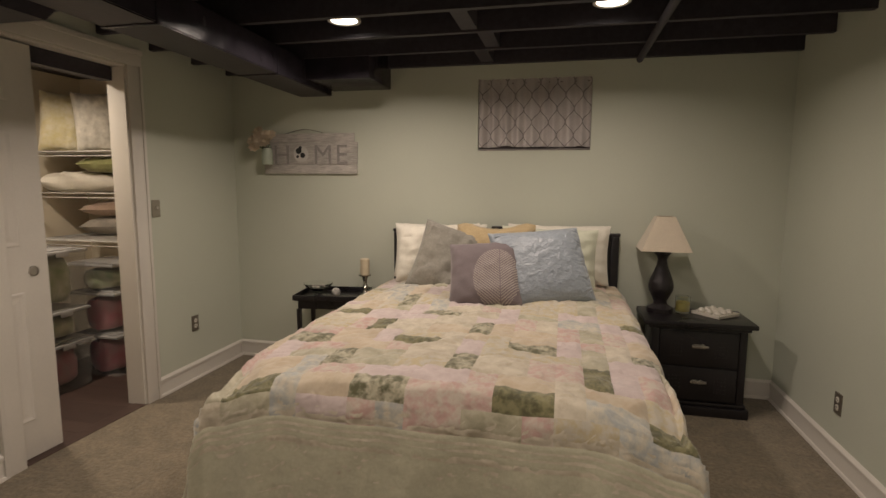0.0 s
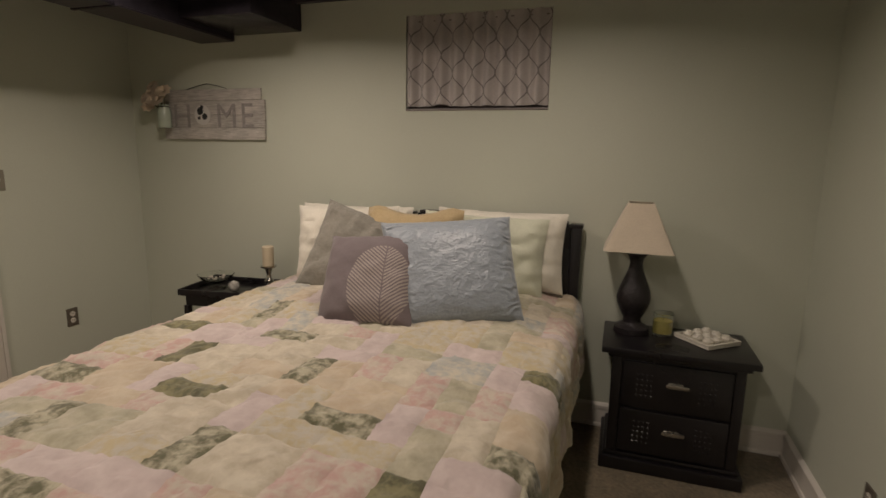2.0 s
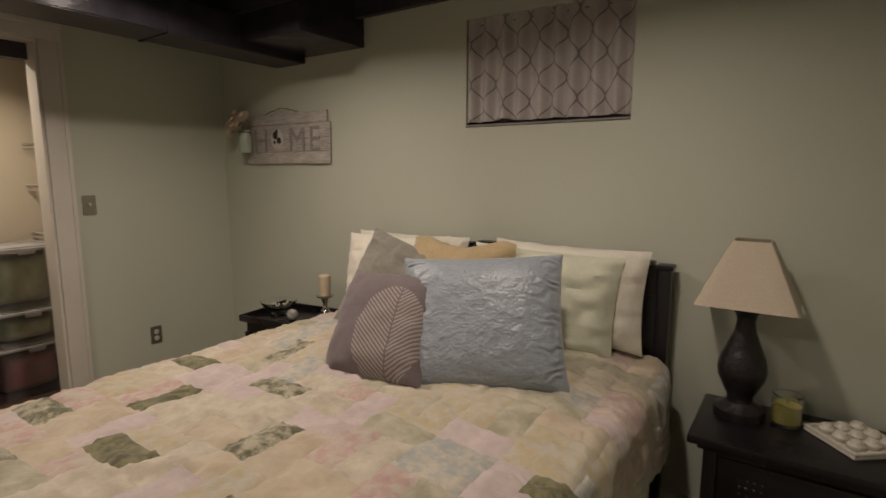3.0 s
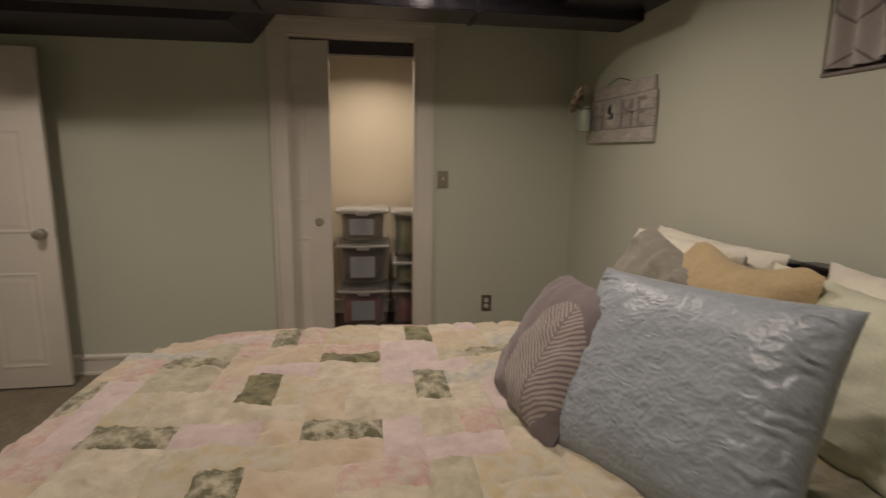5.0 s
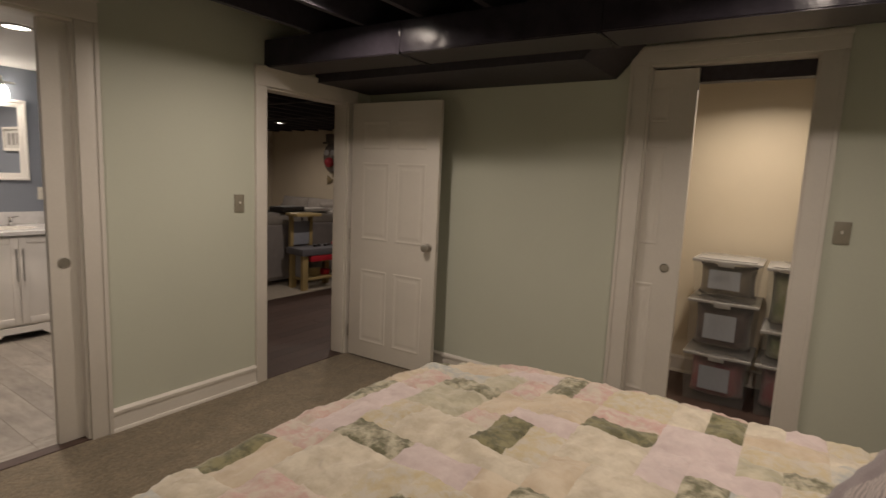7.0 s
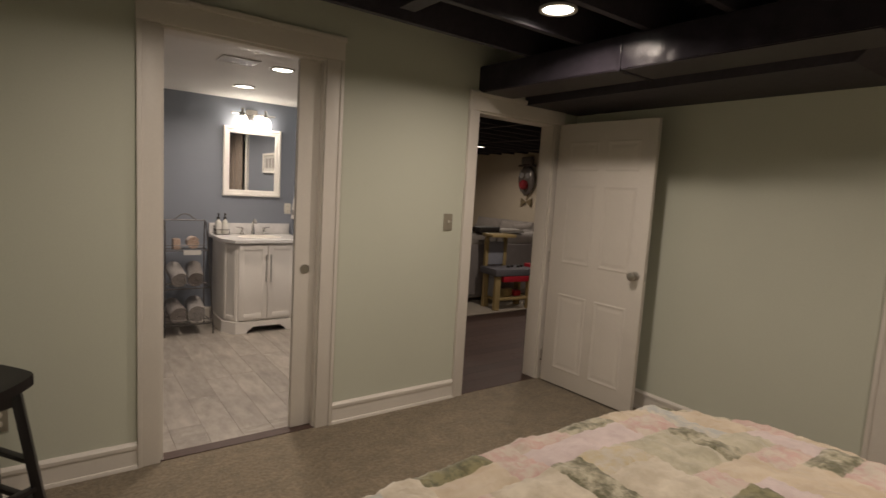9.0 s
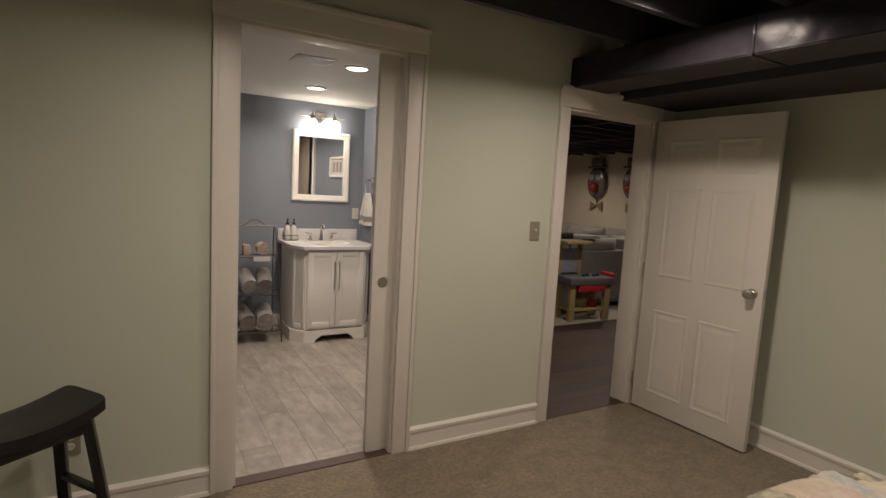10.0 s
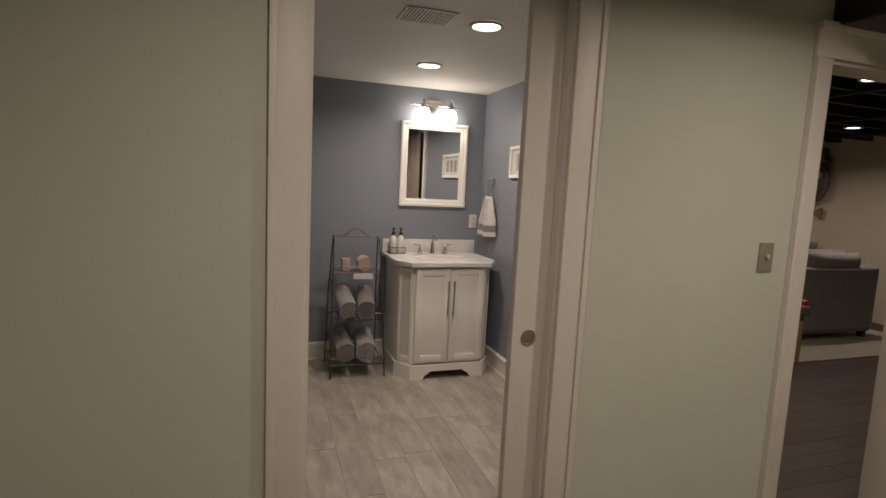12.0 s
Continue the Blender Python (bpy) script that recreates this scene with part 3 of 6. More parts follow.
def cushion_mesh(w, h, d, n=26, pinch=0.06, wrinkle=0.006, freq=9.0, seed=0, radial=0.0, crinkle=0.0, bone=0.0):
    """A stuffed pillow in the x-z plane, its front towards -y, standing on z = 0."""
    bm = bmesh.new()
    sides = []
    for sgn in (-1, 1):
        g = []
        for j in range(n + 1):
            row = []
            for i in range(n + 1):
                u, v = 2 * i / n - 1, 2 * j / n - 1
                prof = max(0.0, (1 - u ** 4) * (1 - v ** 4)) ** 0.5 * (1 - 0.25 * (u * u + v * v) / 2)
                x = u * w / 2 * (1 - pinch * (1 - v * v) * abs(u) ** 3)
                z = v * h / 2 * (1 - pinch * (1 - u * u) * abs(v) ** 3) * (1 - bone * max(0, 1 - 1.7 * u * u) ** 1.5)
                z -= bone * h * 0.22 * max(0, abs(u) - 0.82) * 5 * abs(v) * (1 if v > 0 else -1)
                q = Vector((u * freq * 0.5 + seed, v * freq * 0.5, sgn * 3 + seed))
                wr = wrinkle * (noise.noise(q) + 0.6 * noise.noise(q * 2.3))
                if crinkle:
                    k = Vector((u * w * 26 + 3 * noise.noise(q * 1.4), v * h * 78 + 5 * noise.noise(q * 1.1 + Vector((5, 0, 0))), seed))
                    wr += crinkle * (max(0, 1 - 2.4 * abs(noise.noise(k))) ** 2 + 0.5 * noise.noise(k * 2.1))
                edge = radial * max(0, abs(u) - 0.55) * 2 * math.sin(v * 34 + 9 * noise.noise(q)) * min(1, (1 - abs(u)) * 9)
                y = sgn * (d / 2 * prof + (wr + edge) * min(1, prof * 3))
                rim = i in (0, n) or j in (0, n)
                if rim and sgn == 1:
                    row.append(sides[0][j][i])
                else:
                    row.append(bm.verts.new((x, 0 if rim else y, z + h / 2 + (0.004 * noise.noise(q * 3) if rim else 0))))
            g.append(row)
        sides.append(g)
        for j in range(n):
            for i in range(n):
                vs = (g[j][i], g[j][i + 1], g[j + 1][i + 1], g[j + 1][i])
                bm.faces.new(vs if sgn < 0 else vs[::-1])
    return bm


def cushion(name, label, mat, at, w, h, d, category="pillow", **kw):
    ob = solid(name, cushion_mesh(w, h, d, **kw), mat, label, category, at)
    for p in ob.data.polygons:
        p.use_smooth = True
    return ob


def print_leaf(base, line):
    """Cushion cloth with a round leaf print of slanting stripes either side of a spine."""
    m = fabric("leaf_print_cloth", base, shade(base, 1.15), grain=160, bump=0.3, depth=0.002)
    nt = m.node_tree
    b = nt.nodes["Principled BSDF"]
    old = b.inputs["Base Color"].links[0].from_socket
    tc = nt.nodes.new("ShaderNodeTexCoord")
    sp = nt.nodes.new("ShaderNodeSeparateXYZ")
    nt.links.new(tc.outputs["Object"], sp.inputs[0])

    def calc(op, a, c=None):
        k = nt.nodes.new("ShaderNodeMath")
        k.operation = op
        for sock, v in zip(k.inputs, (a, c)):
            if v is None:
                continue
            if isinstance(v, (int, float)):
                sock.default_value = v
            else:
                nt.links.new(v, sock)
        return k.outputs[0]

    dx, dz = calc("SUBTRACT", sp.outputs[0], 0.075), calc("SUBTRACT", sp.outputs[2], 0.172)
    inside = calc("LESS_THAN", calc("ADD", calc("MULTIPLY", dx, dx), calc("MULTIPLY", calc("MULTIPLY", dz, dz), 0.58)), 0.0185)
    front = calc("LESS_THAN", sp.outputs[1], 0.0)
    stripe = calc("LESS_THAN", calc("FRACT", calc("MULTIPLY", calc("SUBTRACT", dz, calc("MULTIPLY", calc("ABSOLUTE", calc("SUBTRACT", dx, 0.02)), 0.8)), 62)), 0.55)
    spine = calc("GREATER_THAN", calc("ABSOLUTE", calc("SUBTRACT", dx, 0.02)), 0.003)
    fac = calc("MULTIPLY", calc("MULTIPLY", inside, front), calc("MULTIPLY", stripe, spine))
    nt.links.new(mixed(nt, old, line, fac), b.inputs["Base Color"])
    return m


CASE = fabric("white_pillowcase", (0.76, 0.72, 0.62), (0.80, 0.76, 0.66), grain=140, crumple=0.008, crumple_scale=5)
MINT = fabric("pale_green_pillowcase", (0.64, 0.65, 0.51), (0.68, 0.69, 0.55), grain=140, crumple=0.008, crumple_scale=5)
YELLOW = fabric("yellow_woven_cloth", (0.47, 0.35, 0.18), (0.53, 0.41, 0.24), grain=90, bump=0.7)
GREY = fabric("grey_quilted_cloth", (0.24, 0.225, 0.19), (0.30, 0.28, 0.24), grain=55, bump=0.9, depth=0.006, crumple=0.008, crumple_scale=5)
SATIN = material("blue_crinkled_satin", (0.262, 0.295, 0.333), 0.40, grain=60, vary=0.06, large=8, wear=0.12, bump=0.3, depth=0.002, second=(0.31, 0.347, 0.388), sheen=0.3, crumple=0.002, crumple_scale=45, stretch=(0.6, 1, 2.2))
PLUM = print_leaf((0.155, 0.125, 0.13), (0.32, 0.275, 0.25))
g = "pillows at the headboard"
for nm, lab, mt, at, w, h, d, sd in (
    ("bed_pillow", "white cotton bed pillow propped against the headboard", CASE, pose(0.815, 6.18, 0.785, -8, 0, -3), 0.72, 0.42, 0.19, 1),
    ("bed_pillow", "cream cotton bed pillow propped against the headboard", CASE, pose(-0.04, 6.18, 0.785, -9, 0, 3), 0.70, 0.41, 0.19, 4),
    ("bed_pillow", "pale green cotton pillow leaning on the white one", MINT, pose(0.755, 6.04, 0.775, -12, 2, 4), 0.66, 0.42, 0.18, 7),
    ("bed_pillow", "cream cotton pillow behind the grey cushion", CASE, pose(-0.02, 6.04, 0.785, -12, -2, 4), 0.62, 0.42, 0.17, 9)):
    tagged(cushion(nm, lab, mt, at, w, h, d, seed=sd, wrinkle=0.016, pinch=0.05), group=g)
cushion("throw_pillow", "mustard yellow bone-shaped cushion behind the blue one", YELLOW, pose(0.40, 5.94, 0.752, -14, -1, -2), 0.55, 0.48, 0.19, seed=12, wrinkle=0.016, pinch=0.02, bone=0.16)
cushion("throw_pillow", "grey-green quilted square cushion leaning on the pillows", GREY, pose(0.045, 5.83, 0.725, -22, 16, 4), 0.51, 0.50, 0.19, seed=15, wrinkle=0.02)
cushion("throw_pillow", "plum cushion with a cream striped leaf print", PLUM, pose(0.425, 5.375, 0.76, -34, -4, 4), 0.44, 0.44, 0.19, seed=18, wrinkle=0.008)
cushion("throw_pillow", "blue crinkled satin square cushion with gathered edges", SATIN, pose(0.80, 5.535, 0.755, -30, -3, 26), 0.60, 0.51, 0.21, seed=21, wrinkle=0.0035, freq=9, radial=0.005, n=140, crinkle=0.0022)

# ---- nightstand and the things on it ----
ns = thing("nightstand", "black-stained two-drawer nightstand with carved lattice drawer fronts", "nightstand", pose(1.724, 6.145, 0) @ Matrix.Diagonal((1, 1, 1.06, 1)))
part("body", box((-0.28, -0.175, 0.07), (0.28, 0.2, 0.535), 0.004), BLACKW, ns)
bm = box((-0.335, -0.215, 0.556), (0.335, 0.205, 0.585), 0.008)
add_box(bm, (-0.305, -0.192, 0.535), (0.305, 0.203, 0.5555), 0.008)
part("top", bm, BLACKW, ns)
bm = box((-0.315, -0.205, 0.0), (0.315, 0.205, 0.06), 0.008)
add_box(bm, (-0.298, -0.19, 0.0605), (0.298, 0.203, 0.085), 0.01)
part("base", bm, BLACKW, ns)
for sx in (-0.262, 0.262):
    part("corner_post", box((sx - 0.022, -0.187, 0.086), (sx + 0.022, -0.176, 0.534), 0.004), BLACKW, ns)
for z0, z1 in ((0.095, 0.30), (0.315, 0.525)):
    dr = part("drawer", box((-0.235, -0.192, z0), (0.235, -0.172, z1), 0.006), BLACKW, ns)
    for sx in (-0.135, 0.135):
        bm = bmesh.new()
        for i in range(4):
            for j in range(5):
                bmesh.ops.create_icosphere(bm, subdivisions=1, radius=0.006, matrix=Matrix.Translation((sx + (i - 1.5) * 0.021, -0.1895, (z0 + z1) / 2 + (j - 2) * 0.024)))
        tagged(part("carved_studs", bm, BLACKW, dr), kind="stuff")
    bm = bmesh.new()
    zc = (z0 + z1) / 2 + 0.015
    add_box(bm, (-0.032, -0.197, zc - 0.012), (0.032, -0.1925, zc + 0.014), 0.002)
    for i in range(7):
        a = -0.042 + 0.014 * i
        add_box(bm, (a, -0.212 + 0.6 * abs(i - 3) ** 2 * 0.0008, zc - 0.006), (a + 0.0138, -0.1975, zc + 0.012 - 0.0012 * abs(i - 3)), 0.002)
    part("handle", bm, STEEL, dr, "chrome cup handle")

LAMPB = material("carved_black_resin", (0.018, 0.014, 0.016), 0.35, grain=26, vary=0.4, bump=0.9, depth=0.01)
SHADE = fabric("cream_lampshade_linen", (0.56, 0.48, 0.37), (0.60, 0.52, 0.41), grain=160, wear=0.08)
lamp_ob = thing("table_lamp", "unlit table lamp with carved black base and cream shade", "lamp", pose(1.52, 6.2, 0.6215))
part("base", lathe([(0.085, 0), (0.085, 0.03), (0.062, 0.042), (0.045, 0.055), (0.042, 0.075), (0.055, 0.10), (0.078, 0.15), (0.082, 0.18), (0.075, 0.22), (0.055, 0.27), (0.036, 0.32), (0.03, 0.36), (0.036, 0.385), (0.05, 0.40), (0.058, 0.408), (0.04, 0.415)], 32), LAMPB, lamp_ob)
part("stem", lathe([(0.012, 0.415), (0.012, 0.56), (0.008, 0.565)], 12), SLOT, lamp_ob)
bm = bmesh.new()
rings = []
for r, z in ((0.155, 0.43), (0.058, 0.655)):
    for rr in (r, r - 0.004):
        rings.append([bm.verts.new((rr * sx * 1.0, rr * sy * 1.0, z)) for sx, sy in ((-1, -1), (-0.8, -1.03), (0.8, -1.03), (1, -1), (1.03, -0.8), (1.03, 0.8), (1, 1), (0.8, 1.03), (-0.8, 1.03), (-1, 1), (-1.03, 0.8), (-1.03, -0.8))])
for a, b in ((0, 2), (3, 1), (2, 3), (1, 0)):
    for i in range(12):
        bm.faces.new((rings[a][i], rings[a][(i + 1) % 12], rings[b][(i + 1) % 12], rings[b][i]))
part("shade", bm, SHADE, lamp_ob, "cream linen shade", smooth=False)
bm = tube([(-0.056, 0, 0.645), (0.056, 0, 0.645)], 0.002)
add_tube(bm, [(0, -0.056, 0.645), (0, 0.056, 0.645)], 0.002)
add_tube(bm, [(0, 0, 0.56), (0, 0, 0.648)], 0.003)
part("shade_spider", bm, STEEL, lamp_ob)

CLEAR = glass("clear_glass")
WAX = material("yellow_wax", (0.52, 0.45, 0.13), 0.5, grain=20, vary=0.05, bump=0.05)
CREAMWAX = material("cream_wax", (0.62, 0.53, 0.38), 0.5, grain=20, vary=0.05, bump=0.05)
jar = thing("jar_candle", "pale yellow candle in a clear glass jar on the nightstand", "candle", pose(1.668, 6.21, 0.6215))
part("jar", lathe([(0.044, 0), (0.048, 0.008), (0.048, 0.11), (0.045, 0.112), (0.045, 0.012), (0.0, 0.012)], 24, caps=False), CLEAR, jar)
part("wax", lathe([(0.0445, 0.013), (0.0445, 0.075), (0.01, 0.076)], 24), WAX, jar)
part("wick", tube([(0, 0, 0.076), (0.002, 0, 0.09)], 0.0015, 6), SLOT, jar)

CERAMIC = material("white_glazed_ceramic", (0.66, 0.62, 0.54), 0.3, grain=40, vary=0.03, bump=0.05)
tray = thing("ceramic_tray", "square white ceramic tray with round knobs on the nightstand", "tray", pose(1.868, 6.185, 0.6215, 0, 0, 40))
bm = box((-0.105, -0.105, 0), (0.105, 0.105, 0.012), 0.006)
for sx, sy, w, h in ((-0.098, 0, 0.007, 0.105), (0.098, 0, 0.007, 0.105), (0, -0.098, 0.091, 0.007), (0, 0.098, 0.091, 0.007)):
    add_box(bm, (sx - w, sy - h, 0.0125), (sx + w, sy + h, 0.022), 0.003)
part("tray_body", bm, CERAMIC, tray)
for i in range(3):
    for j in range(3):
        part("knob", lathe([(0.022, 0.0125), (0.026, 0.02), (0.026, 0.028), (0.018, 0.034), (0.016, 0.041), (0.008, 0.044)], 14), CERAMIC, tray, at=pose((i - 1) * 0.058, (j - 1) * 0.058, 0))

# ---- side table and the things on it ----
side = thing("side_table", "black-stained tray-top side table with slim legs", "table", pose(-0.865, 6.13, 0, 0, 0, 8) @ Matrix.Diagonal((0.8, 1, 1.12, 1)))
bm = box((-0.31, -0.18, 0.545), (0.31, 0.18, 0.557), 0.002)
for lo, hi in (((-0.325, -0.195, 0.55), (-0.3105, 0.195, 0.585)), ((0.3105, -0.195, 0.55), (0.325, 0.195, 0.585)), ((-0.31, -0.195, 0.55), (0.31, -0.1805, 0.585)), ((-0.31, 0.1805, 0.55), (0.31, 0.195, 0.585))):
    add_box(bm, lo, hi, 0.004)
part("tray_top", bm, BLACKW, side)
part("apron", boxes([((-0.285, -0.165, 0.49), (0.285, -0.148, 0.544)), ((-0.285, 0.148, 0.49), (0.285, 0.165, 0.544)), ((-0.285, -0.147, 0.49), (-0.268, 0.147, 0.544)), ((0.268, -0.147, 0.49), (0.285, 0.147, 0.544))]), BLACKW, side)
for sx in (-0.277, 0.277):
    for sy in (-0.157, 0.157):
        bm = lathe([(0.016, 0), (0.026, 0.49)], 4, pose(0, 0, 0, 0, 0, 45))
        part("leg", bm, BLACKW, side, at=pose(sx, sy, 0), smooth=False)
part("shelf", box((-0.262, -0.142, 0.16), (0.262, 0.142, 0.178), 0.003), BLACKW, side)
bowl = thing("glass_bowl", "footed clear glass bowl on the side table", "bowl", pose(-0.985, 6.11, 0.625))
part("bowl_body", lathe([(0.055, 0), (0.055, 0.006), (0.02, 0.016), (0.02, 0.034), (0.06, 0.042), (0.098, 0.07), (0.112, 0.092), (0.109, 0.093), (0.094, 0.073), (0.058, 0.047), (0.0, 0.041)], 28, caps=False), CLEAR, bowl)
bm = bmesh.new()
rb = random.Random(3)
for i in range(16):
    a, r = rb.uniform(0, 6.28), rb.uniform(0, 0.06)
    bmesh.ops.create_icosphere(bm, subdivisions=1, radius=rb.uniform(0.007, 0.011), matrix=Matrix.Translation((r * math.cos(a), r * math.sin(a), 0.06 + 0.25 * max(0, r - 0.02))))
part("glass_pebbles", bm, CERAMIC, bowl, "pale pebbles")
BALLM = fabric("speckled_ball_paint", (0.03, 0.03, 0.03), (0.75, 0.72, 0.65), grain=34, bump=0.0, sheen=0)
solid("decor_ball", lathe([(0.002, 0)] + [(0.034 * math.sin(a * math.pi / 12), 0.034 - 0.034 * math.cos(a * math.pi / 12)) for a in range(1, 12)] + [(0.002, 0.068)], 20), BALLM, "small white and black patterned ball on the side table", "ornament", pose(-0.825, 6.08, 0.625))
CHROME = material("mercury_silver", (0.6, 0.58, 0.54), 0.16, 1.0, grain=40, vary=0.08, bump=0.05)
stick = thing("candlestick", "turned silver candlestick holding a cream pillar candle", "candlestick", pose(-0.615, 6.15, 0.625))
part("stick", lathe([(0.052, 0), (0.052, 0.008), (0.028, 0.018), (0.016, 0.03), (0.013, 0.05), (0.026, 0.062), (0.028, 0.075), (0.016, 0.09), (0.013, 0.115), (0.02, 0.135), (0.024, 0.15), (0.048, 0.16), (0.05, 0.168), (0.03, 0.17)], 24), CHROME, stick)
part("candle", lathe([(0.034, 0.1705), (0.035, 0.175), (0.035, 0.285), (0.03, 0.29), (0.006, 0.286)], 24), CREAMWAX, stick, "cream pillar candle")

# ---- stool ----
stool = thing("saddle_stool", "black wooden saddle-seat stool by the wall", "stool", pose(1.888, 2.615, 0, 0, 0, 35.8))
bm = bmesh.new()
g = []
for k, th in enumerate((0.0, -0.042)):
    rows = []
    for i in range(17):
        u = i / 8 - 1
        row = []
        for j in range(9):
            v = j / 4 - 1
            rim = 1 - 0.045 * (v ** 6)
            z = 0.628 + 0.037 * u * u + th + (0.004 * (1 - abs(v) ** 6) if k == 0 else 0)
            row.append(bm.verts.new((u * 0.23 * rim, v * 0.126 * (1 - 0.08 * u ** 8), z)))
        rows.append(row)
    g.append(rows)
    for i in range(16):
        for j in range(8):
            vs = (rows[i][j], rows[i + 1][j], rows[i + 1][j + 1], rows[i][j + 1])
            bm.faces.new(vs if k == 0 else vs[::-1])
for i in range(16):
    for j in (0, 8):
        vs = (g[0][i][j], g[0][i + 1][j], g[1][i + 1][j], g[1][i][j])
        bm.faces.new(vs[::-1] if j == 0 else vs)
for j in range(8):
    for i in (0, 16):
        vs = (g[0][i][j], g[0][i][j + 1], g[1][i][j + 1], g[1][i][j])
        bm.faces.new(vs if i == 0 else vs[::-1])
bmesh.ops.recalc_face_normals(bm, faces=bm.faces[:])
part("seat", bm, BLACKW, stool)


def bar(a, b, w=0.017, d=0.013):
    a, b = Vector(a), Vector(b)
    m = Matrix.Translation((a + b) / 2) @ (b - a).to_track_quat("Z", "Y").to_matrix().to_4x4()
    bm = box((-w, -d, -(b - a).length / 2), (w, d, (b - a).length / 2), 0.003)
    bm.transform(m)
    return bm


legs = {}
for sx in (-1, 1):
    for sy in (-1, 1):
        legs[sx, sy] = (Vector((sx * 0.235, sy * 0.15, 0.0)), Vector((sx * 0.17, sy * 0.09, 0.60)))
        part("leg", bar(*legs[sx, sy], 0.019, 0.017), BLACKW, stool)
for sx in (-1, 1):
    for f in (0.22, 0.52):
        part("stretcher", bar(legs[sx, -1][0].lerp(legs[sx, -1][1], f), legs[sx, 1][0].lerp(legs[sx, 1][1], f), 0.014, 0.01), BLACKW, stool)
for sy in (-1, 1):
    part("stretcher", bar(legs[-1, sy][0].lerp(legs[-1, sy][1], 0.33), legs[1, sy][0].lerp(legs[1, sy][1], 0.33), 0.014, 0.01), BLACKW, stool)

for sy in (-1, 1):
    bm = box((-0.156, sy * 0.088 - 0.009, 0.548), (0.156, sy * 0.088 + 0.009, 0.592), 0.003)
    part("apron", bm, BLACKW, stool)
for sx in (-1, 1):
    part("apron", box((sx * 0.166 - 0.009, -0.072, 0.56), (sx * 0.166 + 0.009, 0.072, 0.604), 0.003), BLACKW, stool)

# ---- doors ----
def panel_door(name, label, w, h, t, at, panels, knob=None):
    """A white moulded door: slab with sunk panels on both faces."""
    root = thing(name, label, "door", at, kind="structure")
    bm = box((0, -t / 2, 0), (w, t / 2, h), 0.002)
    part("door_slab", bm, WHITE, root)
    for x0, z0, x1, z1 in panels:
        for sgn in (-1, 1):
            bm = bmesh.new()
            y = sgn * t / 2
            outs = [(0.0, 0.0006), (0.006, 0.0034), (0.012, 0.0036), (0.024, 0.0008), (0.034, 0.0008), (0.054, 0.0034)]
            prev = None
            for d, lift in outs:
                ring = [bm.verts.new((x, y + sgn * lift, z)) for x, z in ((x0 + d, z0 + d), (x1 - d, z0 + d), (x1 - d, z1 - d), (x0 + d, z1 - d))]
                if prev:
                    for i in range(4):
                        vs = (prev[i], prev[(i + 1) % 4], ring[(i + 1) % 4], ring[i])
                        bm.faces.new(vs if sgn < 0 else vs[::-1])
                prev = ring
            bm.faces.new(prev if sgn < 0 else prev[::-1])
            part("door_panel", bm, WHITE, root, smooth=False)
    return root


W6 = 0.82
six = []
for z0, z1 in ((0.13, 0.73), (0.97, 1.575), (1.68, 1.895)):
    six += [(0.11, z0, 0.375, z1), (0.445, z0, 0.71, z1)]
a = math.degrees(math.atan2(3.10 - 2.268, -1.655 + 1.62))
door = panel_door("door_1", "white six-panel door standing open against the wall", W6, 2.03, 0.035, pose(-1.62, 2.268, 0.012, 0, 0, a), six)
for sgn in (-1, 1):
    bm = lathe([(0.032, 0), (0.032, 0.006), (0.012, 0.012), (0.011, 0.03), (0.022, 0.038), (0.029, 0.05), (0.027, 0.062), (0.015, 0.068)], 20, pose(0.757, sgn * 0.0176, 0.968, 90 if sgn < 0 else -90))
    bmesh.ops.recalc_face_normals(bm, faces=bm.faces[:])
    part("door_knob", bm, STEEL, door, "brushed nickel knob")
part("latch_plate", box((0.8205, -0.011, 0.938), (0.822, 0.011, 0.998)), STEEL, door)
for z in (0.2, 1.0, 1.8):
    bm = lathe([(0.007, z - 0.045), (0.007, z + 0.045)], 10, pose(-0.006, -0.02, 0))
    part("hinge", bm, STEEL, door)
pk = panel_door("door_2", "white pocket door slid nearly open in its wall", 0.80, 2.16, 0.036, pose(-0.355, 2.155, 0.008),
                [(0.1, 0.13, 0.36, 0.86), (0.44, 0.13, 0.69, 0.86), (0.1, 0.98, 0.36, 1.95), (0.44, 0.98, 0.69, 1.95)])
pc = panel_door("door_3", "white pocket closet door half open in its wall", 1.06, 2.18, 0.036, pose(-1.91, 3.64, 0.008, 0, 0, 90),
                [(0.1, 0.2, 0.46, 0.90), (0.54, 0.2, 0.92, 0.90), (0.1, 1.14, 0.46, 1.73), (0.54, 1.14, 0.92, 1.73), (0.1, 1.88, 0.46, 2.08), (0.54, 1.88, 0.92, 2.08)])
for root, x, z in ((pk, 0.739, 0.967), (pc, 0.977, 1.004)):
    for sgn in (-1, 1):
        bm = lathe([(0.029, 0), (0.029, 0.003), (0.024, 0.004), (0.022, 0.0012), (0.002, 0.001)], 24, pose(x, sgn * 0.0183, z, 90 if sgn < 0 else -90))
        bmesh.ops.recalc_face_normals(bm, faces=bm.faces[:])
        part("flush_pull", bm, STEEL, root, "round nickel flush pull")

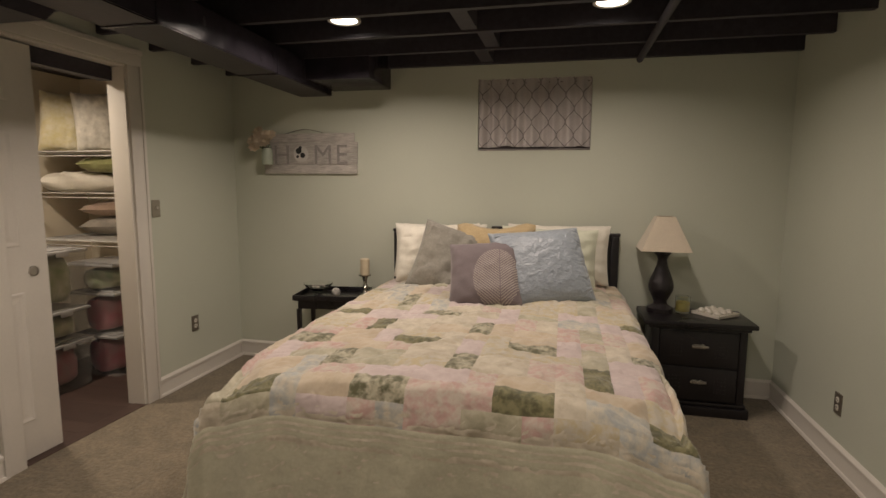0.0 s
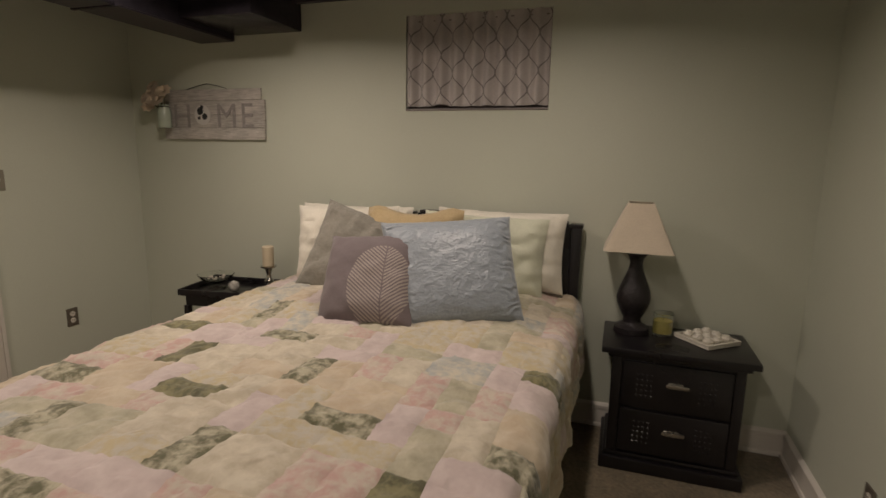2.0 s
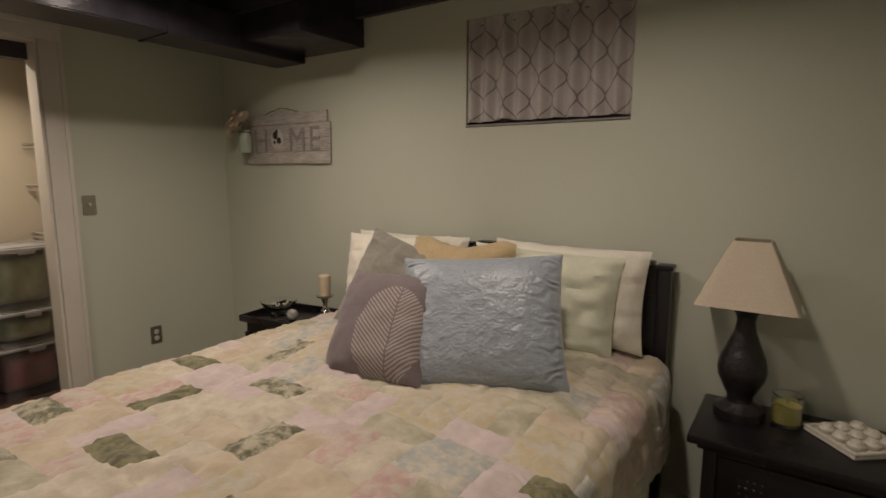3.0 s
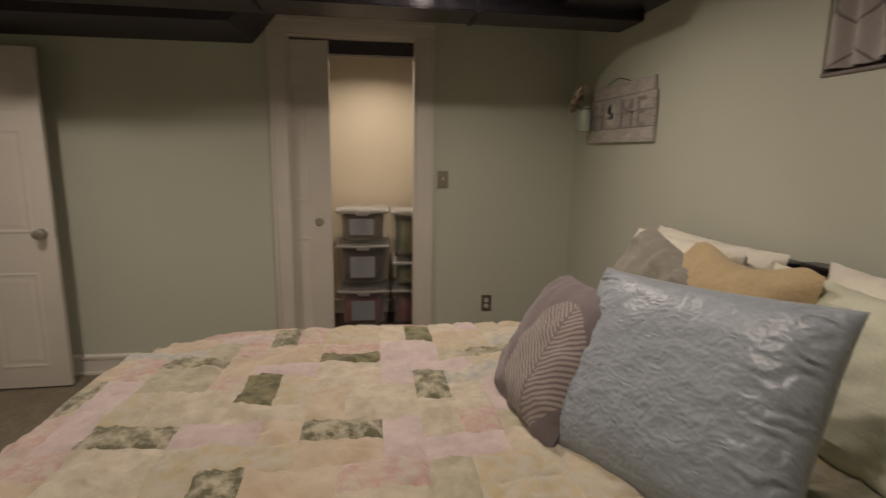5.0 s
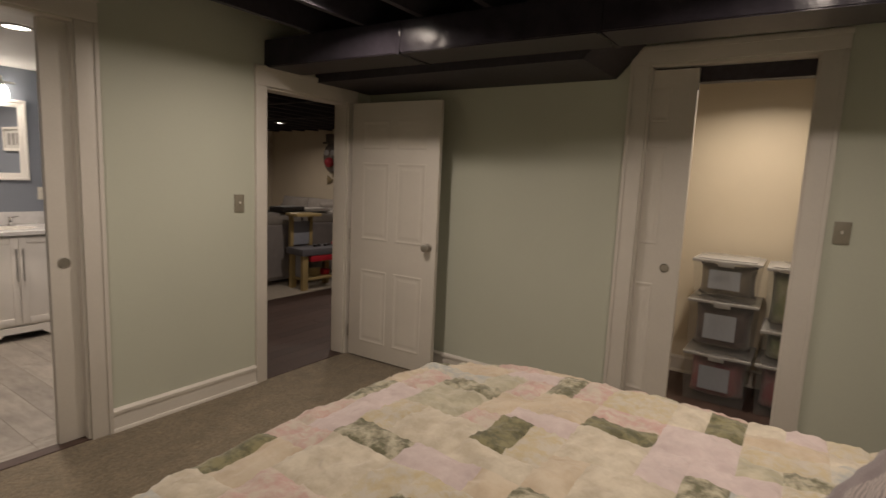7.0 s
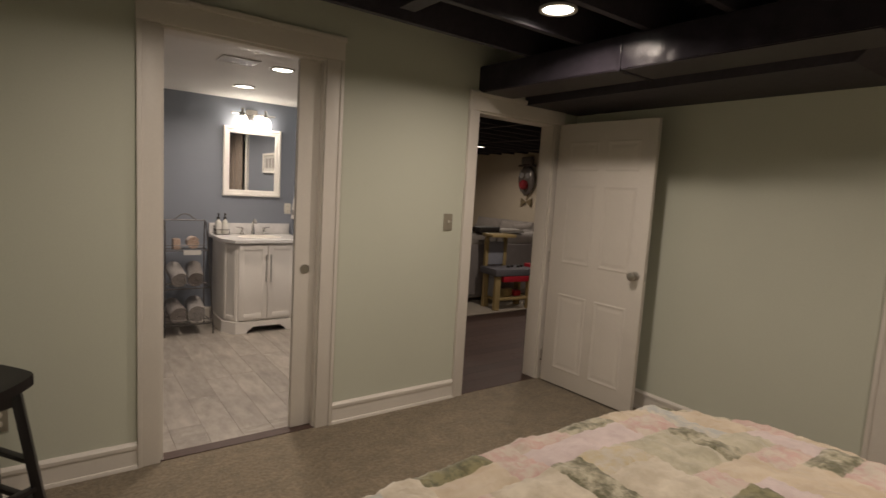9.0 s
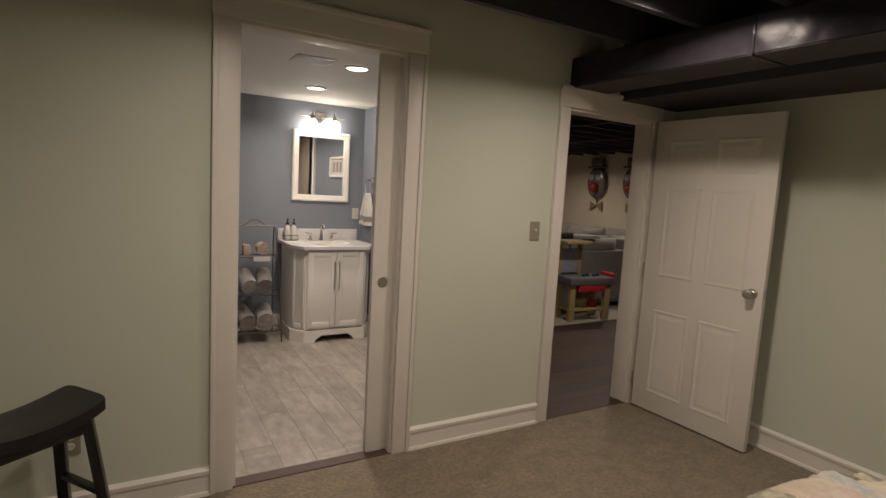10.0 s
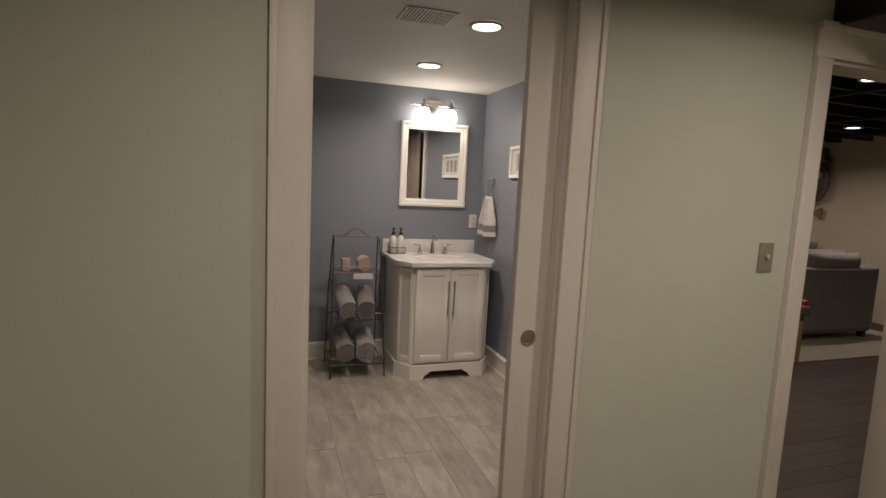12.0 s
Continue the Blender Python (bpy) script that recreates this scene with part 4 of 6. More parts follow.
# ---- wall plates ----
def wall_plate(kind, at, cat, label, mat=PLATE):
    root = thing(kind, label, cat, at)
    part("plate", box((-0.036, -0.007, -0.058), (0.036, 0.0, 0.058), 0.003), mat, root)
    if kind == "light_switch":
        part("toggle", box((-0.005, -0.019, -0.004), (0.005, -0.0075, 0.013), 0.002), CERAMIC, root)
        part("toggle_slot", box((-0.008, -0.0082, -0.017), (0.008, -0.0071, 0.017)), mat, root)
    else:
        for z in (-0.021, 0.021):
            s = part("socket", lathe([(0.0165, 0), (0.0165, 0.0025), (0.014, 0.003)], 18, pose(0, -0.007, z, 90)), CERAMIC, root, "white socket face")
            part("slot", boxes([((-0.007, -0.0112, z - 0.003), (-0.005, -0.0101, z + 0.006)), ((0.005, -0.0112, z - 0.003), (0.007, -0.0101, z + 0.006))]), SLOT, s)
    return root


DARKPLATE = material("brown_metal_plate", (0.19, 0.165, 0.13), 0.35, 0.4, grain=60, vary=0.1, bump=0.0)
wall_plate("light_switch", pose(XL, 5.453, 1.308, 0, 0, 90), "switch", "beige light switch plate beside the closet door")
wall_plate("light_switch", pose(-0.607, YB, 1.269, 0, 0, 180), "switch", "tan metal light switch plate between the doors", PLATE)
wall_plate("wall_outlet", pose(XL, 5.781, 0.428, 0, 0, 90), "outlet", "dark plate with two sockets low on the wall", DARKPLATE)
wall_plate("wall_outlet", pose(XR, 5.475, 0.338, 0, 0, -90), "outlet", "dark plate with two sockets low on the wall", DARKPLATE)
wall_plate("wall_outlet", pose(1.785, YB, 0.363, 0, 0, 180), "outlet", "beige socket plate behind the stool")

# ---- window with its curtain ----
CURT = fabric("printed_curtain_cotton", (0.50, 0.455, 0.44), (0.56, 0.515, 0.495), grain=150, bump=0.2, depth=0.001)


def ogee(m, line, p, q):
    nt = m.node_tree
    b = nt.nodes["Principled BSDF"]
    old = b.inputs["Base Color"].links[0].from_socket
    tc = nt.nodes.new("ShaderNodeTexCoord")
    sp = nt.nodes.new("ShaderNodeSeparateXYZ")
    nt.links.new(tc.outputs["UV"], sp.inputs[0])

    def calc(op, a, c=None):
        k = nt.nodes.new("ShaderNodeMath")
        k.operation = op
        for sock, v in zip(k.inputs, (a, c)):
            if v is None:
                continue
            if isinstance(v, (int, float)):
                sock.default_value = v
            else:
                nt.links.new(v, sock)
        return k.outputs[0]

    u = calc("DIVIDE", sp.outputs[0], p)
    c = calc("MULTIPLY", calc("COSINE", calc("MULTIPLY", sp.outputs[1], 2 * math.pi / q)), 0.25)
    fam = []
    for v in (calc("SUBTRACT", u, c), calc("ADD", calc("ADD", u, 0.5), c)):
        d = calc("ABSOLUTE", calc("SUBTRACT", calc("FRACT", v), 0.5))
        fam.append(calc("GREATER_THAN", d, 0.465))
    nt.links.new(mixed(nt, old, line, calc("MAXIMUM", *fam)), b.inputs["Base Color"])


ogee(CURT, (0.22, 0.195, 0.19), 0.15, 0.19)
win = thing("window_1", "small high basement window set in the wall", "window", pose(0, 0, 0), kind="structure")
WOODW = material("grey_painted_frame", (0.22, 0.19, 0.18), 0.5, grain=40, vary=0.1, bump=0.1)
part("window_frame", boxes([((WX0, YH + 0.07, WZ0), (WX0 + 0.04, YH + 0.11, WZ1)), ((WX1 - 0.04, YH + 0.07, WZ0), (WX1, YH + 0.11, WZ1)),
                            ((WX0 + 0.04, YH + 0.07, WZ0), (WX1 - 0.04, YH + 0.11, WZ0 + 0.04)), ((WX0 + 0.04, YH + 0.07, WZ1 - 0.04), (WX1 - 0.04, YH + 0.11, WZ1))]), WOODW, win)
part("pane", box((WX0 + 0.04, YH + 0.085, WZ0 + 0.04), (WX1 - 0.04, YH + 0.09, WZ1 - 0.04)), CLEAR, win)
# added panel that closes the opening from outside, hidden by the curtain
part("shutter", box((WX0 - 0.02, YH + T + 0.002, WZ0 - 0.02), (WX1 + 0.02, YH + T + 0.02, WZ1 + 0.02)), WOODW, win, "added grey panel closing the opening behind the window")
part("window_sill", box((WX0 + 0.001, YH - 0.006, WZ0 + 0.0005), (WX1 - 0.001, YH + 0.07, WZ0 + 0.012), 0.003), WOODW, win)
cur = thing("curtain", "grey short curtain with an ogee trellis print, gathered on a rod", "curtain", pose(WX0, YH + 0.012, WZ0))
bm = bmesh.new()
uvl = bm.loops.layers.uv.new("UVMap")
cols, rws = 150, 22
Wd, Hd = WX1 - WX0 - 0.008, WZ1 - WZ0 - 0.012
gr = []
for i in range(cols + 1):
    col = []
    f = i / cols
    for j in range(rws + 1):
        v = j / rws
        ph = 2 * math.pi * (f * 9 + 0.35 * noise.noise(Vector((f * 5, 0, 2))))
        amp = (0.02 + 0.006 * noise.noise(Vector((f * 9, 1, 0)))) * (1.0 if v < 0.88 else 0.6)
        y = -amp * math.sin(ph) - 0.004 * noise.noise(Vector((f * 20, v * 4, 0))) * (1 - v)
        hem = 0.012 + 0.02 * max(0, noise.noise(Vector((f * 6, 0, 9)))) if j == 0 else 0
        z = 0.012 + v * Hd + hem + (0.004 * math.sin(f * 150) if j == rws else 0)
        col.append((bm.verts.new((0.004 + f * Wd, y, z)), (f * Wd * 1.25, v * Hd)))
    gr.append(col)
for i in range(cols):
    for j in range(rws):
        q = (gr[i][j], gr[i + 1][j], gr[i + 1][j + 1], gr[i][j + 1])
        f = bm.faces.new([k[0] for k in q])
        for lp, k in zip(f.loops, q):
            lp[uvl].uv = k[1]
part("cloth", bm, CURT, cur)
part("rod", tube([(0.002, 0.016, Hd - 0.018), (Wd + 0.006, 0.016, Hd - 0.018)], 0.006, 8), WOODW, cur)

# ---- sign with a jar of flowers ----
OLDW = material("weathered_white_board", (0.50, 0.46, 0.42), 0.85, grain=16, vary=0.22, large=6, wear=0.3, bump=0.5, depth=0.004, second=(0.64, 0.60, 0.55), stretch=(1, 1, 9), piece=0.25)
INK = material("faded_grey_paint", (0.31, 0.285, 0.27), 0.8, grain=50, vary=0.3, bump=0.0)
INKB = material("black_paint", (0.02, 0.02, 0.02), 0.7, grain=50, vary=0.2, bump=0.0)
INKW = material("white_paint", (0.6, 0.58, 0.54), 0.7, grain=50, vary=0.1, bump=0.0)
sign = thing("wall_sign", "weathered board sign lettered HOME with a flower jar", "sign", pose(-1.155, YH - 0.004, 1.722))
rs = random.Random(5)
z = -0.162
for k, h in enumerate((0.075, 0.085, 0.09, 0.072)):
    part("board", box((-0.41 + rs.uniform(0, 0.015), -0.018 + rs.uniform(-0.002, 0.002), z), (0.40 + rs.uniform(-0.02, 0.012), -0.002, z + h - 0.002), 0.002), OLDW, sign)
    z += h
for sx in (-0.3, 0.3):
    part("batten", box((sx - 0.02, -0.002, -0.15), (sx + 0.02, 0.003, 0.15)), OLDW, sign)


def letter(ch, x, parent, size=0.22, z=-0.085):
    cu = bpy.data.curves.new("letter", "FONT")
    cu.body, cu.size, cu.extrude, cu.align_x = ch, size, 0.0008, "CENTER"
    tmp = bpy.data.objects.new("letter", cu)
    scene.collection.objects.link(tmp)
    dg = bpy.context.evaluated_depsgraph_get()
    me = bpy.data.meshes.new_from_object(tmp.evaluated_get(dg))
    bpy.data.objects.remove(tmp)
    me.materials.clear()
    me.materials.append(INK)
    ob = new("letter", me)
    ob.parent = parent
    ob.matrix_basis = pose(x, -0.0225, z, 90)
    return ob


letter("H", -0.24, sign)
letter("M", 0.12, sign)
letter("E", 0.28, sign)
bm = lathe([(0.065, 0), (0.065, 0.0012)], 20, pose(-0.07, -0.0215, -0.005, 90))
cow = part("painted_oval", bm, INKW, sign, "white painted oval with black blots")
for x, z, r in ((-0.09, 0.02, 0.026), (-0.055, -0.015, 0.022), (-0.075, 0.045, 0.014), (-0.10, -0.025, 0.012)):
    part("blot", lathe([(r, 0), (r * 0.9, 0.0008)], 9, pose(x, -0.0228, z, 90)), INKB, cow)
part("hanging_wire", tube([(-0.2, -0.008, 0.16), (-0.12, -0.006, 0.18), (-0.04, -0.003, 0.195), (0.05, -0.006, 0.178), (0.12, -0.008, 0.16)], 0.002, 6), SLOT, sign)
JARG = material("pale_green_glass_paint", (0.42, 0.47, 0.38), 0.25, grain=30, vary=0.05, bump=0.05)
jarp = part("jar", lathe([(0.038, 0), (0.043, 0.01), (0.043, 0.11), (0.032, 0.13), (0.034, 0.15), (0.03, 0.151), (0.028, 0.13), (0.002, 0.12)], 20), JARG, sign, "pale green glass jar", at=pose(-0.345, -0.066, -0.09))
part("jar_band", lathe([(0.034, 0.133), (0.036, 0.136), (0.034, 0.139)], 20, caps=False), SLOT, jarp)
PETAL = fabric("cream_silk_petal", (0.60, 0.47, 0.32), (0.68, 0.57, 0.42), grain=30)
STEMG = material("green_stem", (0.07, 0.09, 0.03), 0.7, bump=0.1)
for k in range(9):
    a = k * 2.4
    r = 0.02 + 0.085 * (k / 8)
    cx, cy, cz = -0.045 + r * math.cos(a) * 1.1, -0.015 - 0.02 * (k % 3), 0.205 + r * math.sin(a) * 0.75
    bm = bmesh.new()
    for ring, cnt, rad in ((0, 5, 0.024), (1, 7, 0.042), (2, 8, 0.054)):
        for i in range(cnt):
            an = 2 * math.pi * i / cnt + ring * 0.4
            tip = Vector((math.cos(an) * rad, math.sin(an) * rad, 0.02 - ring * 0.009))
            sd = Vector((-math.sin(an), math.cos(an), 0)) * 0.022
            v = [bm.verts.new(q) for q in (Vector((0, 0, 0)), tip * 0.55 - sd + Vector((0, 0, 0.004)), tip, tip * 0.55 + sd + Vector((0, 0, 0.004)))]
            bm.faces.new(v)
    bm.transform(pose(cx, cy, cz, 55, rs.uniform(-30, 30), 0))
    fl = part("flower", bm, PETAL, jarp)
    part("stem", tube([(0, 0, 0.1), (cx * 0.6, cy * 0.6, 0.15), (cx, cy, cz)], 0.002, 5), STEMG, jarp)

# ---- ceiling lights ----
RING = material("white_light_trim", (0.6, 0.57, 0.52), 0.4, bump=0.0)
DISC = glowing("lit_diffuser", (1.0, 0.93, 0.82), 9.0)


def downlight(x, y, z, group, label="lit round recessed ceiling light with a white trim ring", r=0.075, can=True):
    root = thing("ceiling_light", label, "light", pose(x, y, z), group)
    part("trim_ring", lathe([(r + 0.018, 0.012), (r + 0.018, 0.002), (r + 0.008, 0.0), (r, 0.004), (r, 0.012)], 28, caps=False), RING, root)
    part("diffuser", lathe([(r - 0.001, 0.012), (r - 0.001, 0.008), (r * 0.5, 0.006), (0.002, 0.006)], 28), DISC, root)
    if can:
        part("can", lathe([(r + 0.012, 0.013), (r + 0.012, 0.163), (0.01, 0.1655)], 20), BLACKP, root)
    return root


for lx, ly in BED_LIGHTS:
    downlight(lx, ly, 2.3855, "bedroom ceiling lights")
# ---- bathroom ----
for lx, ly in BATH_LIGHTS:
    downlight(lx, ly, BTOP - 0.0145, "bathroom ceiling lights", "lit round recessed light in the white bathroom ceiling", 0.07, False)
VENTG = material("grey_vent_shade", (0.22, 0.21, 0.20), 0.7, grain=30, vary=0.05, bump=0.0)
vent = thing("ceiling_vent", "white slatted exhaust vent in the bathroom ceiling", "vent", pose(0.54, 1.25, BTOP - 0.001))
part("frame", boxes([((-0.125, -0.11, -0.006), (-0.112, 0.11, 0)), ((0.112, -0.11, -0.006), (0.125, 0.11, 0)), ((-0.1115, -0.11, -0.006), (0.1115, -0.095, 0)), ((-0.1115, 0.095, -0.006), (0.1115, 0.11, 0))], 0.0015), RING, vent)
part("backing", box((-0.111, -0.094, -0.002), (0.111, 0.094, -0.0005)), VENTG, vent)
for i in range(13):
    part("slat", box((-0.105 + i * 0.0168, -0.094, -0.0055), (-0.097 + i * 0.0168, 0.094, -0.0025)), RING, vent)

VWHITE = material("white_lacquer", (0.84, 0.80, 0.74), 0.35, grain=60, vary=0.02, wear=0.04, bump=0.03)
MARBLE = material("grey_veined_marble", (0.60, 0.58, 0.56), 0.22, grain=7, vary=0.12, large=3, wear=0.12, bump=0.0, second=(0.72, 0.70, 0.68))
van = thing("vanity", "white bathroom vanity cabinet with clipped corners and a marble top", "vanity", pose(-0.08, -0.582, 0) @ Matrix.Diagonal((1.02, 1.08, 1, 1)))


def prism(outline, z0, z1, bevel=0.0):
    bm = bmesh.new()
    lo = [bm.verts.new((x, y, z0)) for x, y in outline]
    hi = [bm.verts.new((x, y, z1)) for x, y in outline]
    n = len(outline)
    for i in range(n):
        bm.faces.new((lo[i], lo[(i + 1) % n], hi[(i + 1) % n], hi[i]))
    bm.faces.new(lo[::-1])
    bm.faces.new(hi)
    if bevel:
        bmesh.ops.bevel(bm, geom=list(hi[0].link_edges) and [e for e in bm.edges if all(v in hi for v in e.verts)], offset=bevel, segments=2, affect="EDGES")
    bmesh.ops.recalc_face_normals(bm, faces=bm.faces[:])
    return bm


def clipped(w, d, c):
    return [(-w, 0), (w, 0), (w, d - c), (w - c * 0.75, d), (-w + c * 0.75, d), (-w, d - c)]


part("body", prism(clipped(0.365, 0.55, 0.11), 0.115, 0.879), VWHITE, van)
# plinth with a cut arch between bracket feet
bm = bmesh.new()
arch = [(-0.29, 0), (-0.19, 0), (-0.175, 0.03), (-0.15, 0.042), (-0.13, 0.062), (0.13, 0.062), (0.15, 0.042), (0.175, 0.03), (0.19, 0), (0.29, 0), (0.29, 0.114), (-0.29, 0.114)]
f0 = [bm.verts.new((x, 0.556, z)) for x, z in arch]
f1 = [bm.verts.new((x, 0.575, z)) for x, z in arch]
for i in range(len(arch)):
    j = (i + 1) % len(arch)
    bm.faces.new((f0[i], f0[j], f1[j], f1[i]))
bm.faces.new(f0)
bm.faces.new(f1[::-1])
bmesh.ops.recalc_face_normals(bm, faces=bm.faces[:])
for sx in (-1, 1):
    m = prism([(sx * 0.291, 0.575), (sx * 0.385, 0.447), (sx * 0.365, 0.435), (sx * 0.285, 0.545)], 0, 0.114)
    me = bpy.data.meshes.new("tmp")
    m.to_mesh(me)
    m.free()
    bm.from_mesh(me)
    bpy.data.meshes.remove(me)
    add_box(bm, (sx * 0.366, 0.0, 0.0), (sx * 0.384, 0.445, 0.114))
part("plinth", bm, VWHITE, van)
# dark block stands in for the shade in the hollow behind the plinth
part("toe_shade_block", box((-0.36, 0.02, 0.0), (0.36, 0.40, 0.113)), SLOT, van)
for a, b in ((-0.268, -0.0015), (0.0015, 0.268)):
    dr = part("cabinet_door", box((a, 0.551, 0.135), (b, 0.568, 0.862), 0.002), VWHITE, van)
    bm = bmesh.new()
    for lo, hi in (((a + 0.002, 0.5682, 0.137), (a + 0.05, 0.575, 0.86)), ((b - 0.05, 0.5682, 0.137), (b - 0.002, 0.575, 0.86)), ((a + 0.0505, 0.5682, 0.137), (b - 0.0505, 0.575, 0.19)), ((a + 0.0505, 0.5682, 0.81), (b - 0.0505, 0.575, 0.86))):
        add_box(bm, lo, hi, 0.002)
    part("door_frame", bm, VWHITE, dr)
    hx = -0.022 if b < 0.1 else 0.022
    bm = tube([(hx, 0.597, 0.50), (hx, 0.597, 0.77)], 0.006, 10)
    for z in (0.53, 0.74):
        add_tube(bm, [(hx, 0.575, z), (hx, 0.597, z)], 0.005, 8)
    part("door_handle", bm, STEEL, dr, "brushed nickel bar handle")
for sx in (-1, 1):
    A, B = Vector((sx * 0.285, 0.549, 0)), Vector((sx * 0.364, 0.441, 0))
    way = (B - A).normalized()
    nrm = Vector((sx * abs(way.y), abs(way.x), 0))
    m = Matrix((( *way, 0), (*nrm, 0), (0, 0, 1, 0), (0, 0, 0, 1))).transposed()
    m.translation = A
    L = (B - A).length
    for lo, hi in (((0.004, 0.001, 0.135), (0.026, 0.009, 0.862)), ((L - 0.026, 0.001, 0.135), (L - 0.004, 0.009, 0.862)), ((0.0265, 0.001, 0.135), (L - 0.0265, 0.009, 0.175)), ((0.0265, 0.001, 0.822), (L - 0.0265, 0.009, 0.862))):
        bm = box(lo, hi, 0.002)
        bm.transform(m)
        bmesh.ops.recalc_face_normals(bm, faces=bm.faces[:])
        part("corner_moulding", bm, VWHITE, van)
part("countertop", prism([(-0.405, 0), (0.405, 0), (0.405, 0.46), (0.31, 0.60), (-0.31, 0.60), (-0.405, 0.46)], 0.88, 0.91, 0.004), MARBLE, van, "white marble top with grey veins")
part("backsplash", box((-0.405, 0.001, 0.9105), (0.405, 0.022, 1.02), 0.003), MARBLE, van)
bm = bmesh.new()
rings = []
for rx, ry, z in ((0.21, 0.155, 0.9112), (0.20, 0.145, 0.9118), (0.195, 0.14, 0.9112)):
    rings.append([bm.verts.new((rx * math.cos(a * math.pi / 18), 0.32 + ry * math.sin(a * math.pi / 18), z)) for a in range(36)])
for a, b in zip(rings, rings[1:]):
    for i in range(36):
        bm.faces.new((a[i], a[(i + 1) % 36], b[(i + 1) % 36], b[i]))
bm.faces.new(rings[-1])
part("basin", bm, CERAMIC, van, "white oval undermount basin")
fau = thing("faucet", "brushed nickel widespread faucet with two lever handles", "faucet", pose(-0.08, -0.48, 0.911))
part("spout", tube([(0, 0, 0), (0, 0, 0.03), (0, 0, 0.09), (0, 0.012, 0.135), (0, 0.045, 0.155), (0, 0.085, 0.145), (0, 0.10, 0.12)], [0.024, 0.016, 0.012, 0.012, 0.011, 0.010, 0.010], 14), STEEL, fau)
for sx in (-0.11, 0.11):
    h = part("handle", lathe([(0.023, 0), (0.023, 0.008), (0.013, 0.02), (0.011, 0.055), (0.016, 0.065), (0.008, 0.072)], 16, pose(sx, 0, 0)), STEEL, fau)
    part("lever", tube([(sx, 0, 0.064), (sx * 1.55, 0.0, 0.074)], [0.007, 0.004], 8), STEEL, h)
SOAP = material("clear_soap_plastic", (0.62, 0.60, 0.54), 0.2, grain=20, vary=0.05, bump=0.0)
cad = thing("soap_caddy", "black wire caddy with two pump bottles on the counter", "caddy", pose(0.235, -0.46, 0.911))
bm = bmesh.new()
for z in (0.004, 0.05):
    add_tube(bm, [(-0.065, -0.034, z), (0.065, -0.034, z), (0.065, 0.034, z), (-0.065, 0.034, z), (-0.065, -0.034, z)], 0.003, 6)
for sx in (-0.065, 0.065):
    for sy in (-0.034, 0.034):
        add_tube(bm, [(sx, sy, 0.001), (sx, sy, 0.09 if sy < 0 else 0.055)], 0.003, 6)
part("wire_rack", bm, SLOT, cad)
for sx in (-0.031, 0.031):
    b = part("bottle", lathe([(0.028, 0.006), (0.030, 0.01), (0.030, 0.115), (0.024, 0.135), (0.012, 0.146), (0.012, 0.155)], 18, pose(sx, 0, 0)), SOAP, cad)
    part("label", lathe([(0.0305, 0.055), (0.0305, 0.105)], 18, pose(sx, 0, 0), caps=False), INKW, b)
    bm = lathe([(0.015, 0.155), (0.015, 0.176), (0.006, 0.179), (0.006, 0.20), (0.011, 0.202), (0.011, 0.212)], 12, pose(sx, 0, 0))
    add_tube(bm, [(sx, 0, 0.208), (sx, 0.035, 0.203)], 0.005, 6)
    part("pump", bm, SLOT, b)

mirror = thing("wall_mirror", "rectangular mirror in a stepped white frame over the vanity", "mirror", pose(-0.087, BY0 + 0.002, 1.303))
bm = bmesh.new()
mw, mh = 0.294, 0.703
prev = None
for d, y in ((0, 0.0), (0.0, 0.026), (0.012, 0.032), (0.024, 0.03), (0.028, 0.022), (0.05, 0.02), (0.054, 0.014), (0.062, 0.014), (0.064, 0.008)):
    ring = [bm.verts.new(p) for p in ((-mw + d, y, d), (mw - d, y, d), (mw - d, y, mh - d), (-mw + d, y, mh - d))]
    if prev:
        for i in range(4):
            bm.faces.new((prev[i], prev[(i + 1) % 4], ring[(i + 1) % 4], ring[i]))
    prev = ring
bmesh.ops.recalc_face_normals(bm, faces=bm.faces[:])
part("frame", bm, VWHITE, mirror, smooth=False)
SILVER = material("mirror_silver", (0.86, 0.87, 0.86), 0.02, 1.0, vary=0.0, wear=0.0, bump=0.0)
SILVER.node_tree.nodes["Principled BSDF"].inputs["Roughness"].links and SILVER.node_tree.links.remove(SILVER.node_tree.nodes["Principled BSDF"].inputs["Roughness"].links[0])
SILVER.node_tree.nodes["Principled BSDF"].inputs["Roughness"].default_value = 0.01
part("mirror_glass", box((-mw + 0.0645, 0.004, 0.0645), (mw - 0.0645, 0.0085, mh - 0.0645)), SILVER, mirror)

vl = thing("vanity_light", "two-lamp nickel wall light with lit frosted shades", "light", pose(-0.07, BY0 + 0.001, 2.14))
part("wall_plate", box((-0.06, 0, -0.05), (0.06, 0.02, 0.05), 0.006), STEEL, vl)
part("bar", tube([(-0.22, 0.075, 0), (0.22, 0.075, 0)], 0.008, 10), STEEL, vl)
part("arm", tube([(0, 0.02, 0), (0, 0.075, 0)], 0.008, 10), STEEL, vl)
FROST = glowing("lit_frosted_glass", (1.0, 0.90, 0.78), 26.0)
for sx in (-0.115, 0.115):
    part("socket_cup", lathe([(0.01, 0.05), (0.014, 0.04), (0.012, 0.02), (0.026, 0.008), (0.026, -0.03)], 16, pose(sx, 0.10, 0)), STEEL, vl)
    part("lamp_shade", lathe([(0.027, -0.03), (0.045, -0.05), (0.052, -0.09), (0.05, -0.13), (0.03, -0.133)], 20, pose(sx, 0.10, 0)), FROST, vl, "lit frosted glass shade")

